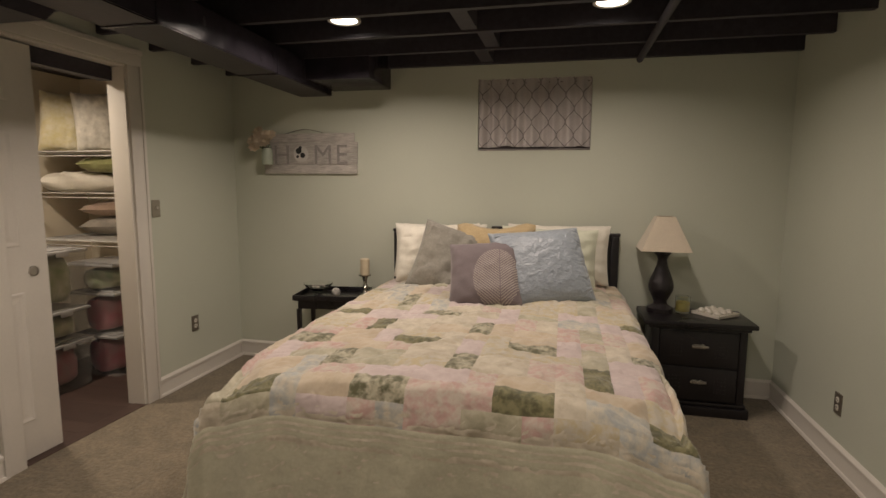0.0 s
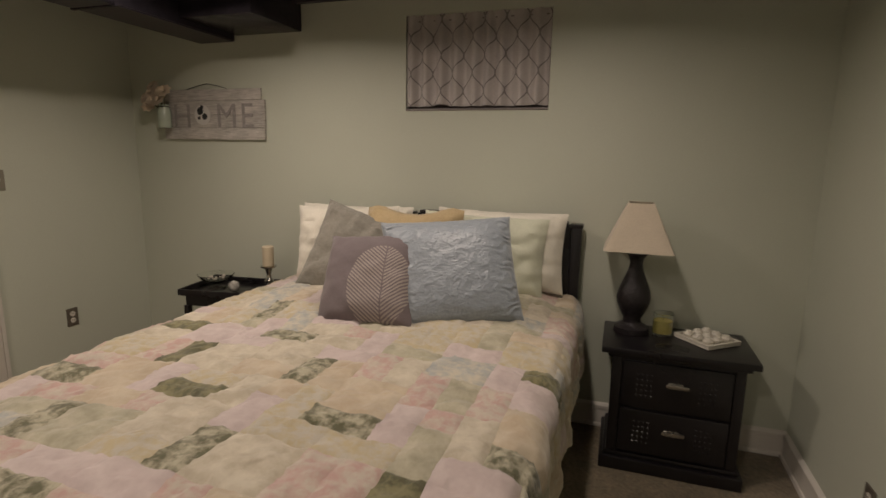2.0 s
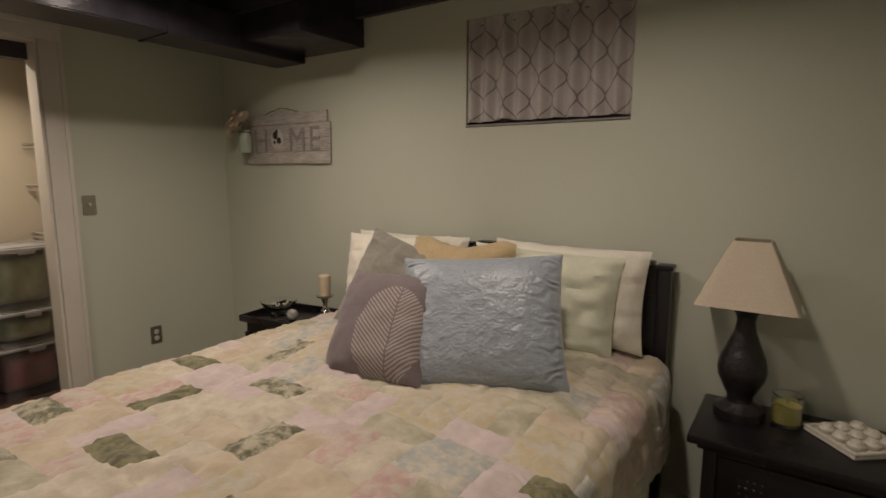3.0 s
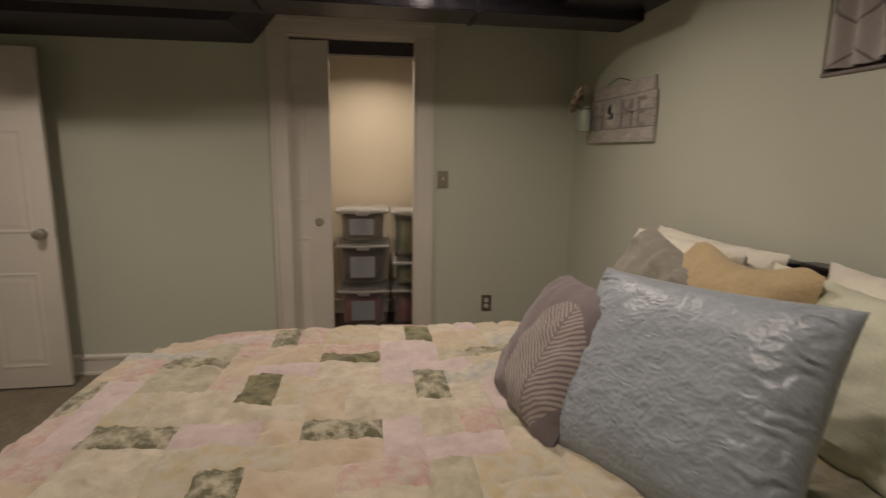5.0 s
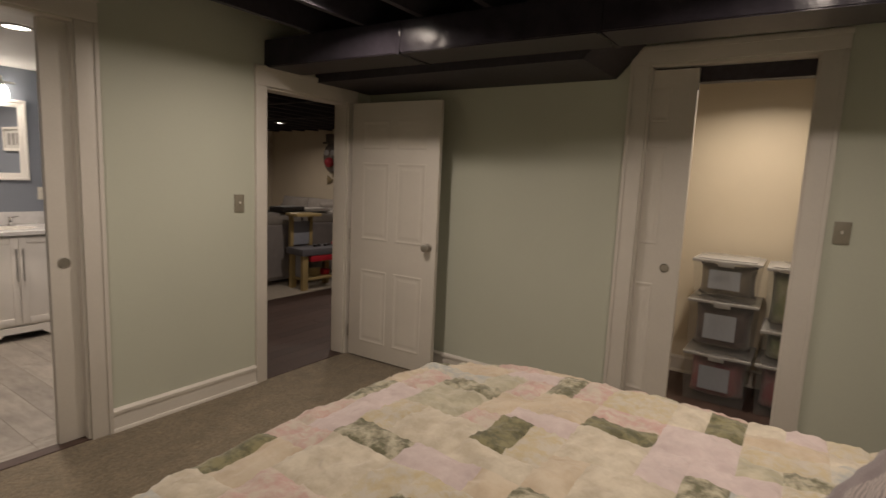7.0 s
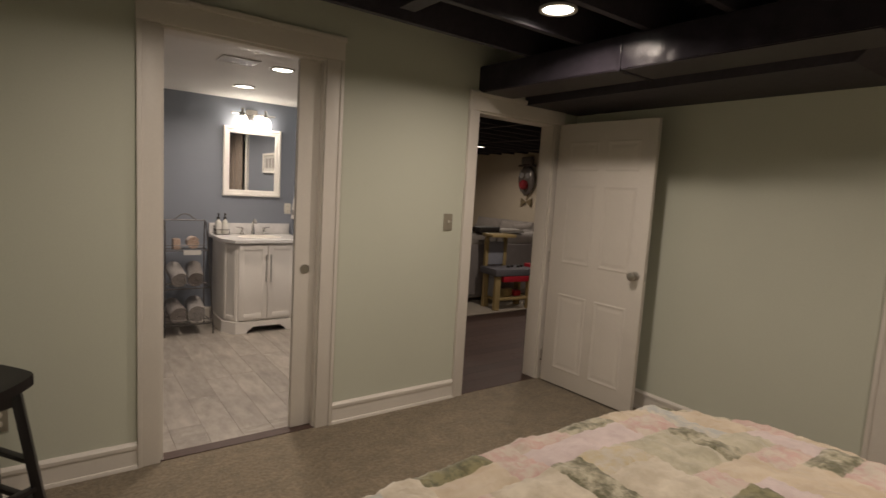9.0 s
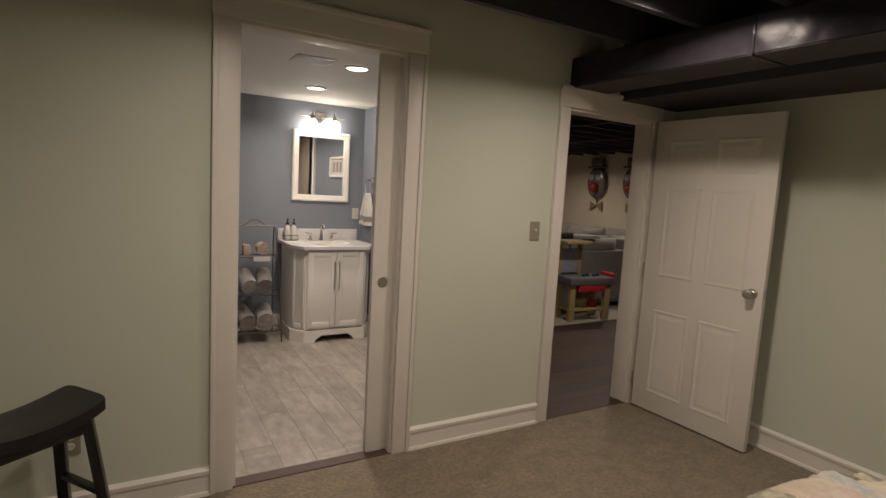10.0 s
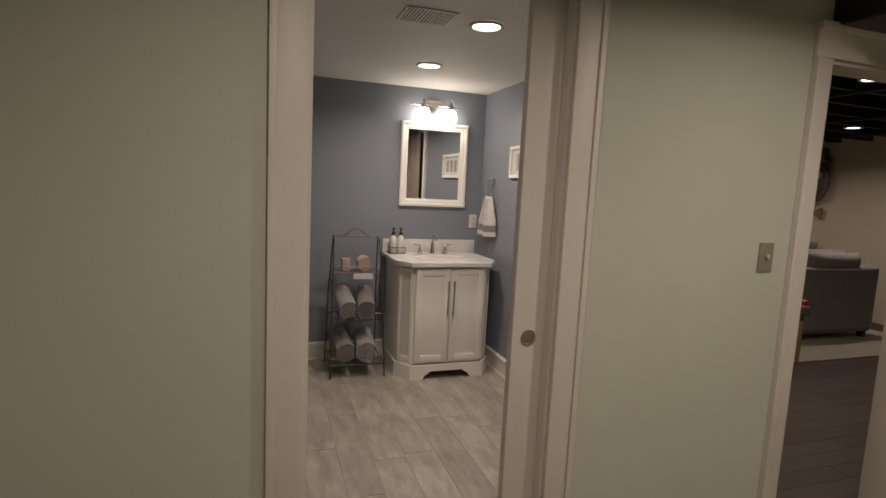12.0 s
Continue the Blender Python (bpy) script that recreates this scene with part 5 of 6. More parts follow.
WIRE = material("dark_bronze_wire", (0.13, 0.12, 0.115), 0.4, 0.8, grain=80, vary=0.2, bump=0.1)
rack = thing("towel_rack", "dark wire three-tier rack holding rolled towels", "rack", pose(0.592, -0.285, 0))
for sx in (-0.225, 0.225):
    part("side_frame", add_tube(tube([(sx * 0.92, 0.20, 0), (sx * 0.87, 0.12, 0.45), (sx * 0.8, 0.02, 0.95), (sx * 0.78, -0.02, 1.04), (sx * 0.78, -0.07, 1.06)], 0.006, 8), [(sx * 0.78, -0.07, 1.06), (sx * 0.85, -0.17, 0.6), (sx * 0.92, -0.21, 0)], 0.006, 8), WIRE, rack)
part("top_rail", add_tube(tube([(-0.176, -0.06, 1.06), (0.176, -0.06, 1.06)], 0.006, 8), [(-0.1, -0.06, 1.065), (-0.07, -0.06, 1.08), (-0.04, -0.06, 1.11), (0, -0.06, 1.12), (0.04, -0.06, 1.11), (0.07, -0.06, 1.08), (0.1, -0.06, 1.065)], 0.005, 8), WIRE, rack)
for z, wx, y0, y1 in ((0.78, 0.185, -0.14, 0.05), (0.43, 0.194, -0.17, 0.12), (0.10, 0.203, -0.19, 0.18)):
    bm = tube([(-wx, y0, z), (wx, y0, z), (wx, y1, z), (-wx, y1, z), (-wx, y0, z)], 0.005, 8)
    for k in range(8):
        x = -wx + (k + 0.5) * 2 * wx / 8
        add_tube(bm, [(x, y0, z), (x, y1, z)], 0.0025, 5)
    add_tube(bm, [(-wx, y1, z + 0.05), (wx, y1, z + 0.05)], 0.003, 6)
    tagged(part("shelf", bm, WIRE, rack), kind="stuff")
TOWEL = fabric("grey_beige_terry", (0.17, 0.145, 0.13), (0.23, 0.20, 0.18), grain=120, bump=1.0, depth=0.006)
TOWELW = fabric("white_grey_terry", (0.17, 0.15, 0.14), (0.40, 0.37, 0.34), grain=110, bump=1.0, depth=0.006)


def rolled_towel(at, r, length, mat, label):
    bm = bmesh.new()
    n, turns = 90, 3.4
    edge = []
    for i in range(n + 1):
        f = i / n
        a = f * turns * 2 * math.pi
        rr = r * (0.16 + 0.84 * f)
        edge.append([(rr * math.cos(a), rr * math.sin(a) + r), (max(0.001, rr - r * 0.205) * math.cos(a), max(0.001, rr - r * 0.205) * math.sin(a) + r)])
    g = [[bm.verts.new((p[k][0], sy * length / 2 * (1 + 0.03 * noise.noise(Vector((i * 0.1, k, sy)))), p[k][1])) for i, p in enumerate(edge)] for k in (0, 1) for sy in (-1, 1)]
    for i in range(n):
        bm.faces.new((g[0][i], g[0][i + 1], g[1][i + 1], g[1][i]))
        bm.faces.new((g[2][i], g[3][i], g[3][i + 1], g[2][i + 1]))
        bm.faces.new((g[1][i], g[1][i + 1], g[3][i + 1], g[3][i]))
        bm.faces.new((g[0][i], g[2][i], g[2][i + 1], g[0][i + 1]))
    bmesh.ops.recalc_face_normals(bm, faces=bm.faces[:])
    return solid("rolled_towel", bm, mat, label, "towel", at, "towels on the rack")


rolled_towel(pose(0.677, -0.310, 0.476, -15, 0, 4), 0.076, 0.29, TOWELW, "rolled white and grey towel on a wire shelf")
rolled_towel(pose(0.512, -0.310, 0.476, -15, 0, -6), 0.076, 0.29, TOWEL, "rolled grey-beige towel on a wire shelf")
rolled_towel(pose(0.687, -0.285, 0.126, -6, 0, 3), 0.08, 0.33, TOWEL, "rolled grey-beige towel on a wire shelf")
rolled_towel(pose(0.512, -0.275, 0.126, -6, 0, -5), 0.085, 0.34, TOWELW, "rolled white and grey towel on a wire shelf")
BEIGE = fabric("tan_paper_wrap", (0.36, 0.25, 0.19), (0.42, 0.31, 0.24), grain=30)
rolled_towel(pose(0.527, -0.335, 0.786, 0, 0, -3), 0.06, 0.16, BEIGE, "rolled tan towel on the top shelf")
solid("soap_box", box((-0.03, -0.05, 0), (0.03, 0.05, 0.10), 0.006), BEIGE, "small upright tan box on the top shelf", "box", pose(0.672, -0.325, 0.786))
solid("paper_label", box((-0.075, -0.0015, -0.022), (0.075, 0.0015, 0.022)), INKW, "blank white paper label clipped to the rack", "label", pose(0.547, -0.227, 0.762))

HTOWEL = fabric("white_terry", (0.50, 0.47, 0.43), (0.60, 0.57, 0.53), grain=110, bump=1.0, depth=0.006)
HGREY = fabric("grey_terry", (0.16, 0.145, 0.14), (0.24, 0.22, 0.21), grain=110, bump=1.0, depth=0.006)
tr = thing("towel_ring", "nickel towel ring on the bathroom wall", "towel ring", pose(BX0 + 0.001, -0.31, 1.545, 0, 0, -90))
part("wall_mount", lathe([(0.024, 0), (0.024, 0.006), (0.011, 0.012), (0.011, 0.05)], 16, pose(0, 0, 0, -90)), STEEL, tr)
part("ring", tube([(0.07 * math.sin(a * math.pi / 12), 0.045, -0.07 + 0.07 * math.cos(a * math.pi / 12)) for a in range(25)], 0.004, 8), STEEL, tr)
bm = bmesh.new()
gr = []
for j in range(25):
    v = j / 24
    row = []
    for i in range(15):
        u = i / 14 - 0.5
        w = 0.06 + 0.10 * min(1, v * 1.6)
        row.append(bm.verts.new((u * w * 2 * 0.8, 0.045 + 0.02 * math.sin(u * 16) * (0.5 + v) + 0.004 * noise.noise(Vector((u * 6, v * 6, 0))), -0.14 - v * 0.33 + 0.02 * abs(u))))
    gr.append(row)
for j in range(24):
    for i in range(14):
        f = bm.faces.new((gr[j][i], gr[j][i + 1], gr[j + 1][i + 1], gr[j + 1][i]))
        f.material_index = 1 if 17 <= j <= 20 else 0
hand_towel = solid("hung_towel", bm, [HTOWEL, HGREY], "white hanging towel with a grey border and grey script marks", "towel", pose(BX0 + 0.001, -0.31, 1.545, 0, 0, -90))
mod = hand_towel.modifiers.new("thickness", "SOLIDIFY")
mod.thickness, mod.offset = 0.012, 0
for y0, y1, group in ((0.0, 0.52, ""),):
    pic = thing("framed_picture", "white framed picture with small grey panels on the bathroom wall", "picture", pose(BX0 + 0.001, (y0 + y1) / 2, 1.69, 0, 0, -90))
    w = (y1 - y0) / 2
    part("frame", boxes([((-w, 0, -0.12), (-w + 0.025, 0.022, 0.12)), ((w - 0.025, 0, -0.12), (w, 0.022, 0.12)), ((-w + 0.0255, 0, -0.12), (w - 0.0255, 0.022, -0.095)), ((-w + 0.0255, 0, 0.095), (w - 0.0255, 0.022, 0.12))]), VWHITE, pic)
    part("mat_board", box((-w + 0.026, 0.001, -0.0945), (w - 0.026, 0.008, 0.0945)), INKW, pic)
    k = max(1, int(w * 2 / 0.15))
    for i in range(k):
        cx = (i - (k - 1) / 2) * 0.12
        part("print", box((cx - 0.038, 0.0082, -0.06), (cx + 0.038, 0.0095, 0.06)), INK, pic)
wall_plate("wall_outlet", pose(-0.475, BY0, 1.185, 0, 0, 180), "outlet", "white socket plate beside the mirror", CERAMIC)
# brown curtain and post on the side wall, seen in the mirror
BROWN = fabric("brown_linen_curtain", (0.20, 0.155, 0.12), (0.25, 0.20, 0.16), grain=120)
bm = bmesh.new()
prev = None
for i in range(60):
    y = 1.32 + 0.74 * i / 59
    x = BX0 + 0.05 + 0.022 * math.sin(i * 0.9) + 0.008 * math.sin(i * 0.37)
    pr = (bm.verts.new((x, y, 0.06)), bm.verts.new((x, y, 2.1)))
    if prev:
        bm.faces.new((prev[0], pr[0], pr[1], prev[1]))
    prev = pr
sc = solid("bath_curtain", bm, BROWN, "brown linen curtain hanging along the bathroom wall", "curtain")
sc.modifiers.new("thickness", "SOLIDIFY").thickness = 0.004
solid("curtain_rod", tube([(BX0 + 0.05, 1.24, 2.11), (BX0 + 0.05, F - 0.011, 2.11)], 0.011, 10), STEEL, "nickel rod of the brown bath curtain", "curtain rod")
structure("trim_bath_post", box((BX0, 1.19, 0.151), (BX0 + 0.03, 1.27, 2.2), 0.003), VWHITE, "white trim board")
# ---- closet ----
structure("trim_closet_track", box((W - 0.04, CLO_A + 0.013, 2.114), (-1.932, CLO_B - 0.015, 2.2)), BLACKP, "black sliding door track box")
BINP = material("milky_bin_plastic", (0.62, 0.62, 0.60), 0.25, grain=30, vary=0.03, bump=0.0)
BINP.node_tree.nodes["Principled BSDF"].inputs["Alpha"].default_value = 0.07
LIDP = material("white_bin_lid", (0.36, 0.355, 0.35), 0.22, grain=30, vary=0.03, bump=0.05)
PAPER = material("grey_paper_label", (0.36, 0.39, 0.44), 0.8, grain=40, vary=0.05, bump=0.0)
FILLS = [fabric("folded_clothes_dark", (0.02, 0.017, 0.022), (0.17, 0.12, 0.115), grain=9), fabric("folded_clothes_red", (0.42, 0.06, 0.09), (0.30, 0.22, 0.22), grain=8),
         fabric("folded_clothes_green", (0.16, 0.26, 0.09), (0.50, 0.45, 0.36), grain=8), fabric("folded_clothes_pale", (0.40, 0.36, 0.30), (0.18, 0.16, 0.14), grain=8)]


def storage_bin(x, y, z, w, d, h, fill, label, paper=True):
    """A lidded tub: w along y, d along x, its front towards +x."""
    root = thing("storage_bin", label, "storage bin", pose(x, y, z), "bins stacked in the closet")
    bm = bmesh.new()
    prev = None
    t = 0.003
    for k, zz, inset in ((0, 0.0, 0.02), (1, h - 0.035, 0.006), (2, h - 0.035, 0.0), (3, h - 0.028, 0.0), (4, h - 0.028, 0.009), (5, t, 0.023)):
        ring = [bm.verts.new(p) for p in ((-d + inset, inset, zz), (-inset, inset, zz), (-inset, w - inset, zz), (-d + inset, w - inset, zz))]
        if prev:
            for i in range(4):
                bm.faces.new((prev[i], prev[(i + 1) % 4], ring[(i + 1) % 4], ring[i]))
        else:
            bm.faces.new(ring[::-1])
        prev = ring
    bm.faces.new(prev)
    part("tub", bm, BINP, root, smooth=False)
    lid = box((-d - 0.004, -0.004, h - 0.0275), (0.004, w + 0.004, h - 0.008), 0.004)
    add_box(lid, (-d + 0.03, 0.03, h - 0.0078), (-0.03, w - 0.03, h), 0.004)
    part("lid", lid, LIDP, root)
    part("latch", box((0.0045, w * 0.38, h - 0.05), (0.010, w * 0.62, h - 0.012), 0.002), LIDP, root)
    bm = cushion_mesh(w - 0.06, h - 0.06, d - 0.07, n=12, wrinkle=0.01, seed=z * 7 + y)
    bm.transform(pose(-d / 2, w / 2, 0.006, 0, 0, 90))
    part("contents", bm, FILLS[fill], root, "folded clothes inside")
    if paper:
        part("paper_label", box((-0.008, w * 0.26, h * 0.28), (-0.0055 + 0.004, w * 0.72, h * 0.74)), PAPER, root, "grey paper label")


storage_bin(-2.52, 4.683, 0, 0.42, 0.44, 0.36, 1, "clear lidded storage bin with dark and red clothes inside")
storage_bin(-2.52, 4.677, 0.361, 0.432, 0.44, 0.38, 0, "clear lidded storage bin with dark clothes and a label")
storage_bin(-2.52, 4.68, 0.742, 0.42, 0.44, 0.285, 3, "clear lidded storage bin with a white lid on the stack")
storage_bin(-2.52, 5.13, 0, 0.40, 0.44, 0.36, 1, "clear lidded storage bin with red clothes inside", False)
storage_bin(-2.52, 5.135, 0.361, 0.39, 0.44, 0.235, 2, "shallow clear lidded storage bin with green clothes", False)
storage_bin(-2.52, 5.13, 0.597, 0.40, 0.44, 0.42, 2, "tall clear lidded storage bin with green clothes on the stack", False)
storage_bin(-2.40, 5.62, 0, 0.40, 0.42, 0.33, 1, "clear lidded storage bin with red clothes on the closet floor", False)
storage_bin(-2.40, 5.62, 0.331, 0.40, 0.42, 0.33, 1, "clear lidded storage bin with pinkish clothes", False)
storage_bin(-2.40, 5.62, 0.662, 0.40, 0.42, 0.22, 2, "shallow clear lidded storage bin with green cloth", False)

SHELFW = material("white_shelf_wire", (0.4, 0.385, 0.36), 0.4, bump=0.0)
for z in (1.05, 1.40, 1.70):
    sh = thing("closet_shelf", "white wire closet shelf loaded with linens", "shelf", pose(0, 0, z), "closet shelves")
    bm = bmesh.new()
    for k in range(36):
        x = CX0 + 0.01 + k * 0.026
        add_tube(bm, [(x, 5.56, 0), (x, CY1 - 0.001, 0)], 0.0022, 4)
    part("shelf_wires", bm, SHELFW, sh)["kind"] = "stuff"
    bm = tube([(CX0 + 0.001, 5.56, 0.002), (W - 0.03, 5.56, 0.002)], 0.005, 6)
    add_tube(bm, [(CX0 + 0.001, 5.56, -0.03), (W - 0.03, 5.56, -0.03)], 0.004, 6)
    part("front_rail", bm, SHELFW, sh)
ZIGW = fabric("white_yellow_leaf_print", (0.52, 0.44, 0.18), (0.62, 0.58, 0.48), grain=11, vary=0.05)
ZIGG = fabric("white_grey_print", (0.34, 0.32, 0.28), (0.64, 0.60, 0.52), grain=14)
cushion("stored_cushion", "white cushion with a yellow leaf print on the closet shelf", ZIGW, pose(-2.86, 5.70, 1.704, -4, 4, 40), 0.29, 0.45, 0.14, seed=31, wrinkle=0.01)
cushion("stored_cushion", "white and grey printed cushion on the closet shelf", ZIGG, pose(-2.60, 5.78, 1.704, -4, -3, 40), 0.28, 0.45, 0.14, seed=35, wrinkle=0.01)
GREENB = fabric("olive_green_blanket", (0.22, 0.22, 0.08), (0.28, 0.28, 0.12), grain=40)
WHITEB = fabric("white_fleece", (0.62, 0.58, 0.50), (0.66, 0.62, 0.54), grain=120)


def lying(name, label, mat, at, w, h, d, seed):
    bm = cushion_mesh(w, h, d, n=18, wrinkle=0.012, seed=seed)
    bm.transform(pose(0, -h / 2, d / 2, -90))
    bm.transform(pose(0, h, 0))
    bmesh.ops.recalc_face_normals(bm, faces=bm.faces[:])
    return solid(name, bm, mat, label, "blanket", at)


lying("folded_blanket", "olive green folded blanket on the closet shelf", GREENB, pose(-2.52, 5.70, 1.56, 0, 0, 30), 0.42, 0.30, 0.12, 41)
lying("rolled_blanket", "white fleece roll on the closet shelf", WHITEB, pose(-2.72, 5.66, 1.405, 0, 0, 35), 0.56, 0.26, 0.155, 43)
lying("folded_blanket", "tan folded blanket on the closet shelf", BEIGE, pose(-2.58, 5.72, 1.206, 0, 0, 20), 0.5, 0.40, 0.12, 45)
lying("folded_clothes", "pile of plaid folded clothes on the closet shelf", FILLS[3], pose(-2.58, 5.70, 1.054, 0, 0, 20), 0.5, 0.42, 0.15, 47)
downlight(-2.42, 4.98, 2.306, "", "lit round light in the black closet ceiling", 0.07, False)
# ---- living room ----
for lx, ly in LIVING_LIGHTS:
    downlight(lx, ly, 2.328, "living room ceiling lights", "lit round recessed light between black joists", 0.07)
SOFA = fabric("grey_sofa_cloth", (0.22, 0.20, 0.195), (0.26, 0.24, 0.235), grain=130)
SOFAC = fabric("taupe_cushion_cloth", (0.24, 0.22, 0.20), (0.29, 0.265, 0.24), grain=130)
RUG = fabric("cream_rug_pile", (0.36, 0.32, 0.26), (0.44, 0.39, 0.32), grain=60, bump=1.0, depth=0.006)
solid("area_rug", box((-5.7, -3.6, 0), (-2.15, 0.3, 0.012), 0.005), RUG, "cream area rug under the grey sofa", "rug", pose(0, 0, 0.0005))


def sofa(at, length, label, cushions):
    """A sofa whose back faces +y."""
    root = thing("sofa", label, "sofa", at, "grey sectional sofa")
    part("base", box((0, -0.95, 0.07), (length, -0.02, 0.42), 0.02), SOFA, root)
    part("back", box((0, -0.20, 0.10), (length, 0.0, 0.80), 0.03, 3), SOFA, root)
    for sx in (0.06, length - 0.06):
        for sy in (-0.88, -0.07):
            part("foot", box((sx - 0.03, sy - 0.03, 0), (sx + 0.03, sy + 0.03, 0.069)), SLOT, root)
    for a, b in ((0.0, 0.18), (length - 0.18, length)):
        part("armrest", box((a, -0.96, 0.30), (b, -0.205, 0.62), 0.04, 3), SOFA, root)
    w = (length - 0.4) / cushions
    for i in range(cushions):
        bm = box((0.2 + i * w + 0.004, -0.93, 0.422), (0.2 + (i + 1) * w - 0.004, -0.36, 0.55), 0.04, 3)
        part("seat_cushion", bm, SOFAC, root)
        bm = cushion_mesh(w - 0.01, 0.50, 0.24, n=14, seed=i + length, pinch=0.02)
        part("back_cushion", bm, SOFAC, root, at=pose(0.2 + (i + 0.5) * w, -0.33, 0.48, -8))
    for i in range(cushions):
        bm = cushion_mesh(w - 0.01, 0.20, 0.24, n=10, seed=i * 3 + 1, pinch=0.02)
        part("head_roll", bm, SOFAC, root, at=pose(0.2 + (i + 0.5) * w, -0.11, 0.755))
    return root


sofa(pose(-5.25, -0.22, 0.013), 2.95, "grey fabric sofa with taupe cushions, seen from behind", 3)
sofa(pose(-6.18, -4.05, 0.001, 0, 0, 90), 2.7, "grey fabric sofa section with taupe cushions along the far wall", 3)
cushion("throw_pillow", "taupe square cushion on the far sofa", SOFAC, pose(-5.62, -2.0, 0.56, -20, 8, -70), 0.46, 0.44, 0.16, seed=61)
solid("serving_tray", box((-0.22, -0.12, 0), (0.22, 0.12, 0.07), 0.02), SLOT, "black tray resting on the sofa back", "tray", pose(-3.1, -0.33, 0.965, 0, 0, 12))
solid("paper_stack", boxes([((-0.2, -0.12, 0), (0.2, 0.12, 0.02)), ((-0.16, -0.1, 0.021), (0.22, 0.13, 0.04))]), INKW, "white papers lying on the sofa back", "paper", pose(-3.55, -0.33, 0.965, 0, 0, -9))

TOYY = material("yellow_toy_plastic", (0.47, 0.36, 0.17), 0.45, grain=30, vary=0.05, bump=0.05)
TOYG = material("grey_toy_plastic", (0.16, 0.16, 0.18), 0.4, grain=30, vary=0.08, bump=0.05)
TOYR = material("red_toy_plastic", (0.55, 0.03, 0.05), 0.4, grain=30, vary=0.05, bump=0.05)
TOYB = material("pale_blue_toy_panel", (0.34, 0.36, 0.42), 0.4, grain=30, vary=0.06, bump=0.05)
toy = thing("toy_workbench", "yellow plastic toy bench with a grey top and red drawer", "toy", pose(-3.2, 0.1, 0.0015, 0, 0, -6))
for sx in (-0.26, 0.26):
    for sy in (-0.11, 0.14):
        part("leg", box((sx - 0.04, sy - 0.03, 0), (sx + 0.04, sy + 0.03, 0.45), 0.012), TOYY, toy)
part("shelf", box((-0.27, -0.12, 0.13), (0.27, 0.15, 0.16), 0.008), TOYY, toy)
part("side_panel", box((0.225, -0.08, 0.16), (0.245, 0.11, 0.44), 0.004), TOYB, toy)
part("bench_top", box((-0.33, -0.17, 0.452), (0.33, 0.20, 0.54), 0.015), TOYG, toy)
part("drawer", box((-0.2, 0.13, 0.375), (0.2, 0.2, 0.45), 0.012), TOYR, toy)
for sx in (-0.02, 0.27):
    part("upright", box((sx - 0.025, -0.16, 0.541), (sx + 0.025, -0.11, 0.93), 0.01), TOYY, toy)
part("back_panel", box((0.006, -0.15, 0.56), (0.244, -0.12, 0.86), 0.005), TOYB, toy)
part("canopy", box((-0.06, -0.19, 0.931), (0.32, 0.06, 0.97), 0.015), TOYY, toy)
part("side_bin", box((-0.42, -0.1, 0.47), (-0.331, 0.1, 0.58), 0.02), TOYR, toy)
for i in range(4):
    part("tool", lathe([(0.025, 0.541), (0.025, 0.56), (0.012, 0.565)], 12, pose(-0.22 + i * 0.08, 0.03 * (i % 2), 0)), SLOT, toy)
solid("toy_block", box((-0.07, -0.05, 0), (0.07, 0.05, 0.10), 0.01), TOYY, "yellow toy block on the bench shelf", "toy", pose(-3.19, 0.11, 0.162, 0, 0, 20))
solid("toy_block", box((-0.05, -0.05, 0), (0.05, 0.05, 0.07), 0.01), TOYR, "red toy block on the bench shelf", "toy", pose(-3.35, 0.12, 0.162, 0, 0, -10))

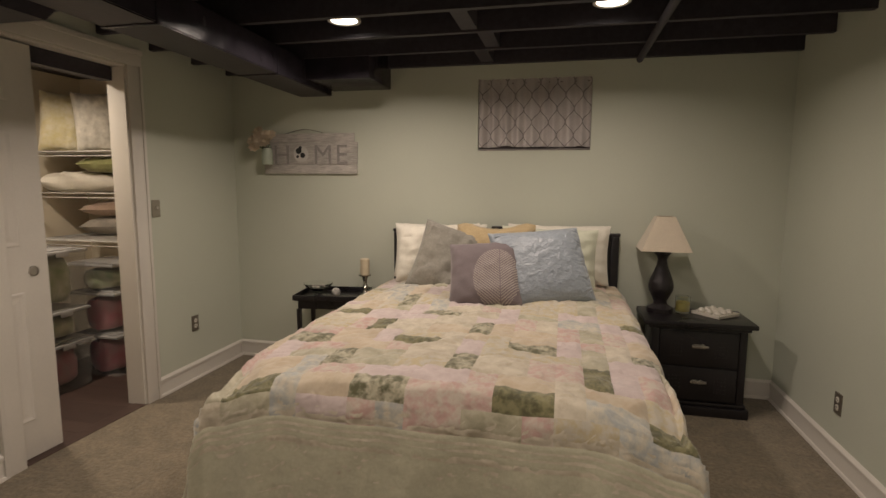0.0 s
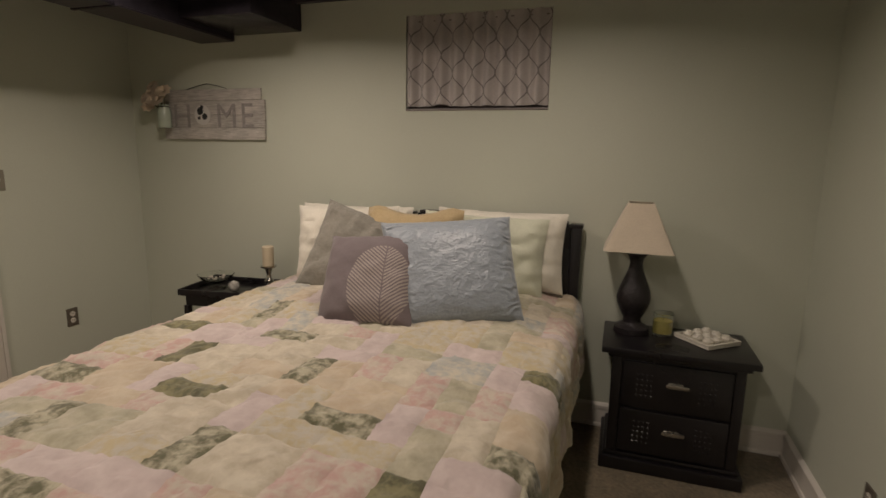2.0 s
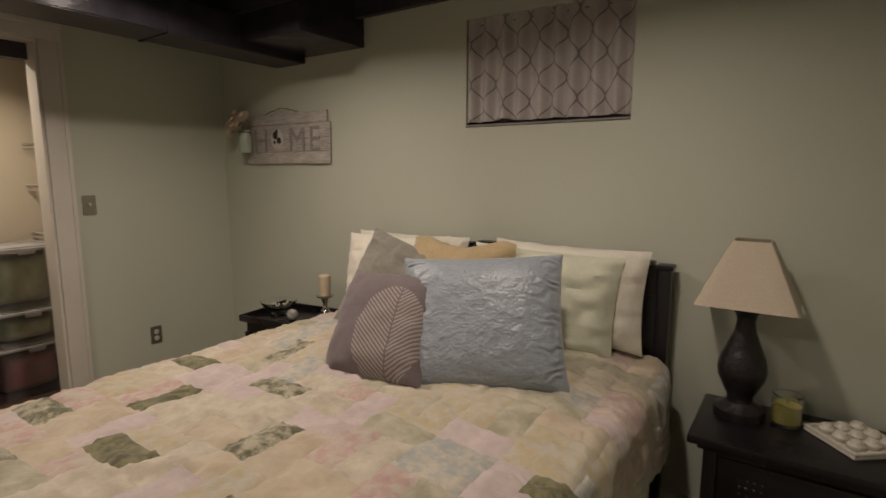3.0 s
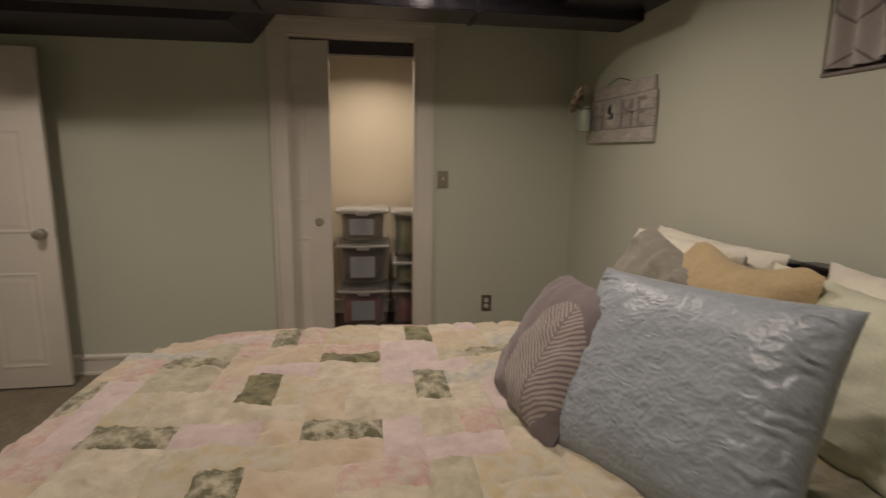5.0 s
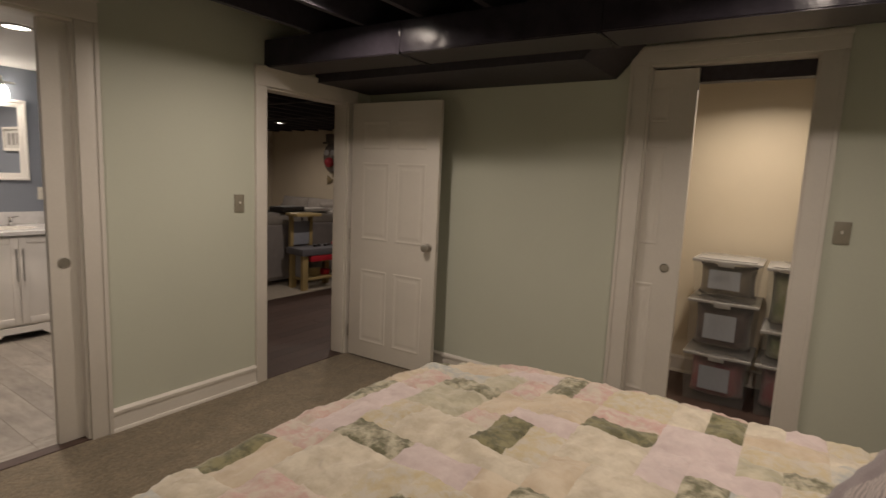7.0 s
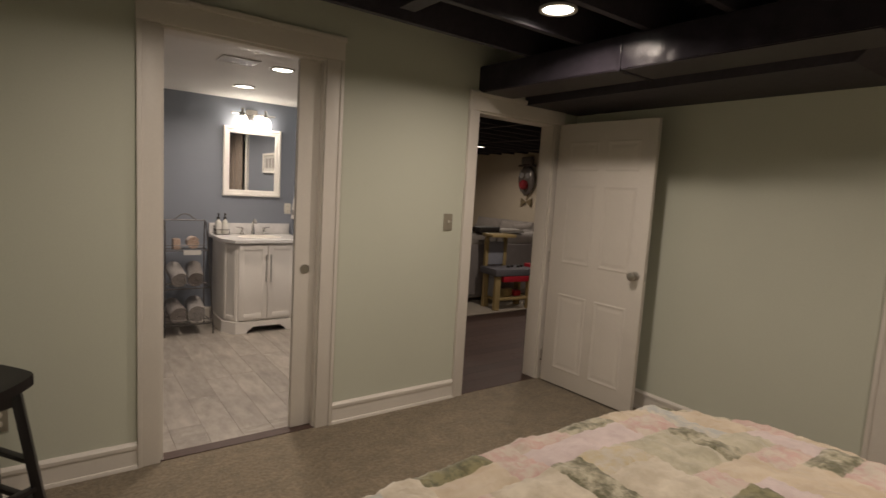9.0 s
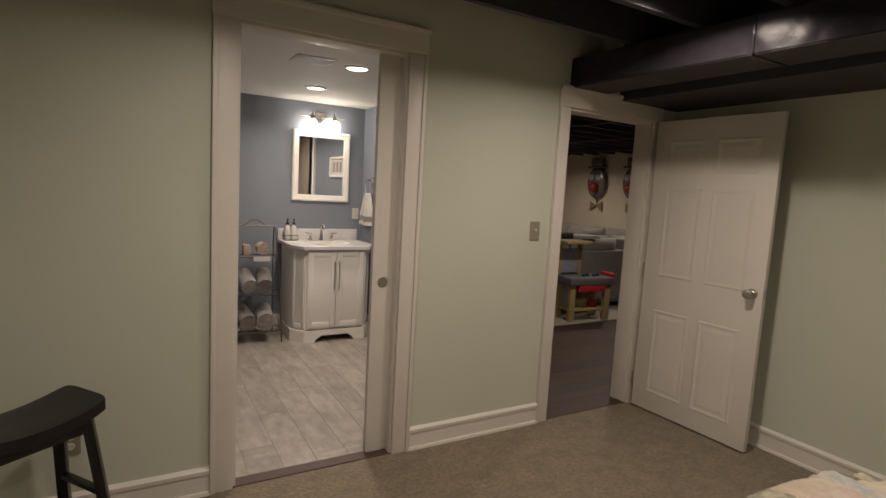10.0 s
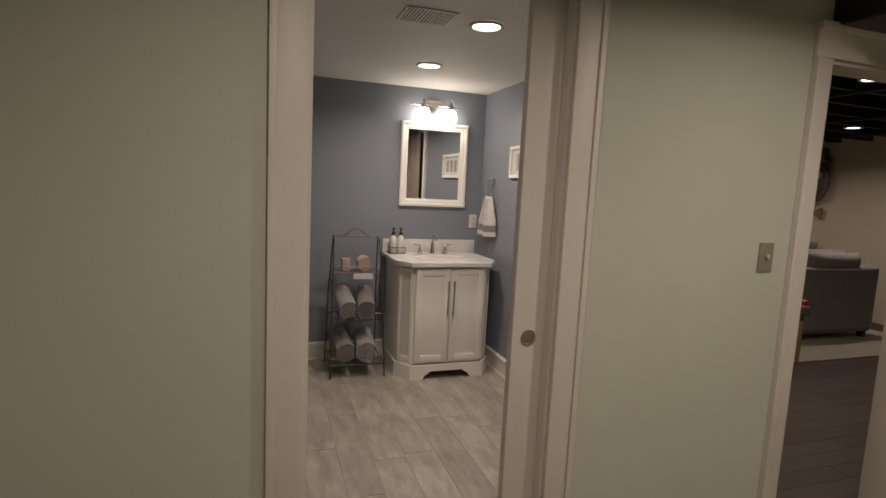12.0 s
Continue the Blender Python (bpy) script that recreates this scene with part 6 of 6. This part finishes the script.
DECO = material("dark_foil", (0.20, 0.175, 0.16), 0.25, 0.3, grain=12, vary=0.3, bump=0.2)
DECOR = material("red_foil", (0.30, 0.03, 0.04), 0.22, 0.2, grain=12, vary=0.2, bump=0.2)
GOLD = material("dull_gold_foil", (0.30, 0.24, 0.14), 0.4, 0.3, grain=20, vary=0.3, bump=0.2)
for y in (-2.66, -1.78):
    d = thing("wall_ornament", "dark oval wall ornament with red ball and hat shape", "ornament", pose(LX0 + 0.001, y, 1.80, 0, 0, 90), "wall ornaments")
    bm = bmesh.new()
    bmesh.ops.create_uvsphere(bm, u_segments=24, v_segments=14, radius=1.0, matrix=Matrix.Diagonal((0.23, 0.07, 0.30, 1)))
    bm.transform(pose(0, -0.071, 0))
    part("oval_body", bm, DECO, d)
    for sx in (-0.09, 0.09):
        bm = bmesh.new()
        bmesh.ops.create_uvsphere(bm, u_segments=14, v_segments=8, radius=1.0, matrix=Matrix.Translation((sx, -0.135, 0.09)) @ Matrix.Diagonal((0.07, 0.02, 0.06, 1)))
        part("pale_disc", bm, LIDP, d, "pale oval disc")
    bm = bmesh.new()
    bmesh.ops.create_uvsphere(bm, u_segments=16, v_segments=10, radius=0.10, matrix=Matrix.Translation((0.02, -0.16, -0.10)))
    part("red_ball", bm, DECOR, d, "shiny red ball")
    part("hat_brim", box((-0.24, -0.10, 0.27), (0.20, -0.02, 0.31), 0.012), DECO, d)
    part("hat_crown", box((-0.17, -0.09, 0.311), (0.13, -0.02, 0.47), 0.02), DECO, d)
    bm = bmesh.new()
    for sx in (-1, 1):
        v = [bm.verts.new(p) for p in ((0, -0.03, -0.44), (sx * 0.15, -0.03, -0.36), (sx * 0.15, -0.03, -0.54), (0, -0.05, -0.44), (sx * 0.15, -0.05, -0.36), (sx * 0.15, -0.05, -0.54))]
        for q in ((0, 1, 2), (3, 5, 4), (1, 4, 5, 2), (0, 3, 4, 1), (0, 2, 5, 3)):
            bm.faces.new([v[k] for k in q])
    bmesh.ops.recalc_face_normals(bm, faces=bm.faces[:])
    part("bow", bm, GOLD, d, smooth=False)
    part("ribbon", box((-0.012, -0.03, -0.40), (0.012, -0.015, -0.28)), GOLD, d)
# ---- floor pieces, last ----
def lay(parent, name, mat, x0, x1, y0, y1, w, l, along_x, gap, near=None, seed=1):
    """Staggered planks or tiles; those in the near stretch are parts of their own, the rest one joined part."""
    rnd = random.Random(seed)
    base = mesh_of(name, box((-w / 2 + gap / 2, -l / 2 + gap / 2, 0), (w / 2 - gap / 2, l / 2 - gap / 2, 0.008), 0.0012, 1), mat, False)
    rest = bmesh.new()
    a0, a1, b0, b1 = (y0, y1, x0, x1) if along_x else (x0, x1, y0, y1)
    i, a = 0, a0
    while a < a1 - 0.02:
        b = b0 - l * rnd.uniform(0.1, 0.9)
        wa = min(w, a1 - a)
        while b < b1:
            lo, hi = max(b, b0), min(b + l, b1)
            if hi - lo > 0.03:
                ca, cb = a + wa / 2, (lo + hi) / 2
                x, y = (cb, ca) if along_x else (ca, cb)
                m = pose(x, y, -0.0085, 0, 0, 90 if along_x else 0) @ Matrix.Diagonal((wa / w, (hi - lo) / l, 1, 1))
                if near is None or (near[0] <= x <= near[1] and near[2] <= y <= near[3]):
                    ob = new(name, base)
                    ob.parent = parent
                    ob.matrix_basis = m
                else:
                    add = [((-w / 2 + gap / 2) , (-l / 2 + gap / 2)), ((w / 2 - gap / 2), (-l / 2 + gap / 2)), ((w / 2 - gap / 2), (l / 2 - gap / 2)), ((-w / 2 + gap / 2), (l / 2 - gap / 2))]
                    lo4 = [rest.verts.new(m @ Vector((*p, 0))) for p in add]
                    hi4 = [rest.verts.new(m @ Vector((*p, 0.008))) for p in add]
                    rest.faces.new(hi4)
                    for k in range(4):
                        rest.faces.new((lo4[k], lo4[(k + 1) % 4], hi4[(k + 1) % 4], hi4[k]))
            b += l
        a += w
        i += 1
    if len(rest.faces):
        tagged(part(name + "_field", rest, mat, parent, smooth=False), kind="stuff")
    else:
        rest.free()


lay(floor_bath, "tile", TILE, BX0, BX1, BY0, YB - 0.076, 0.178, 0.91, False, 0.003, (BX0, 1.5, BY0, 2.2), 3)
lay(floor_living, "plank", PLANK, LX0, BX0 - 0.1, LY0, YB - 0.076, 0.125, 1.2, True, 0.0008, (-4.3, -0.6, 0.0, 2.2), 5)
lay(floor_closet, "plank", PLANK, CX0, XL - 0.081, CY0, CY1, 0.125, 1.2, True, 0.0008, None, 8)
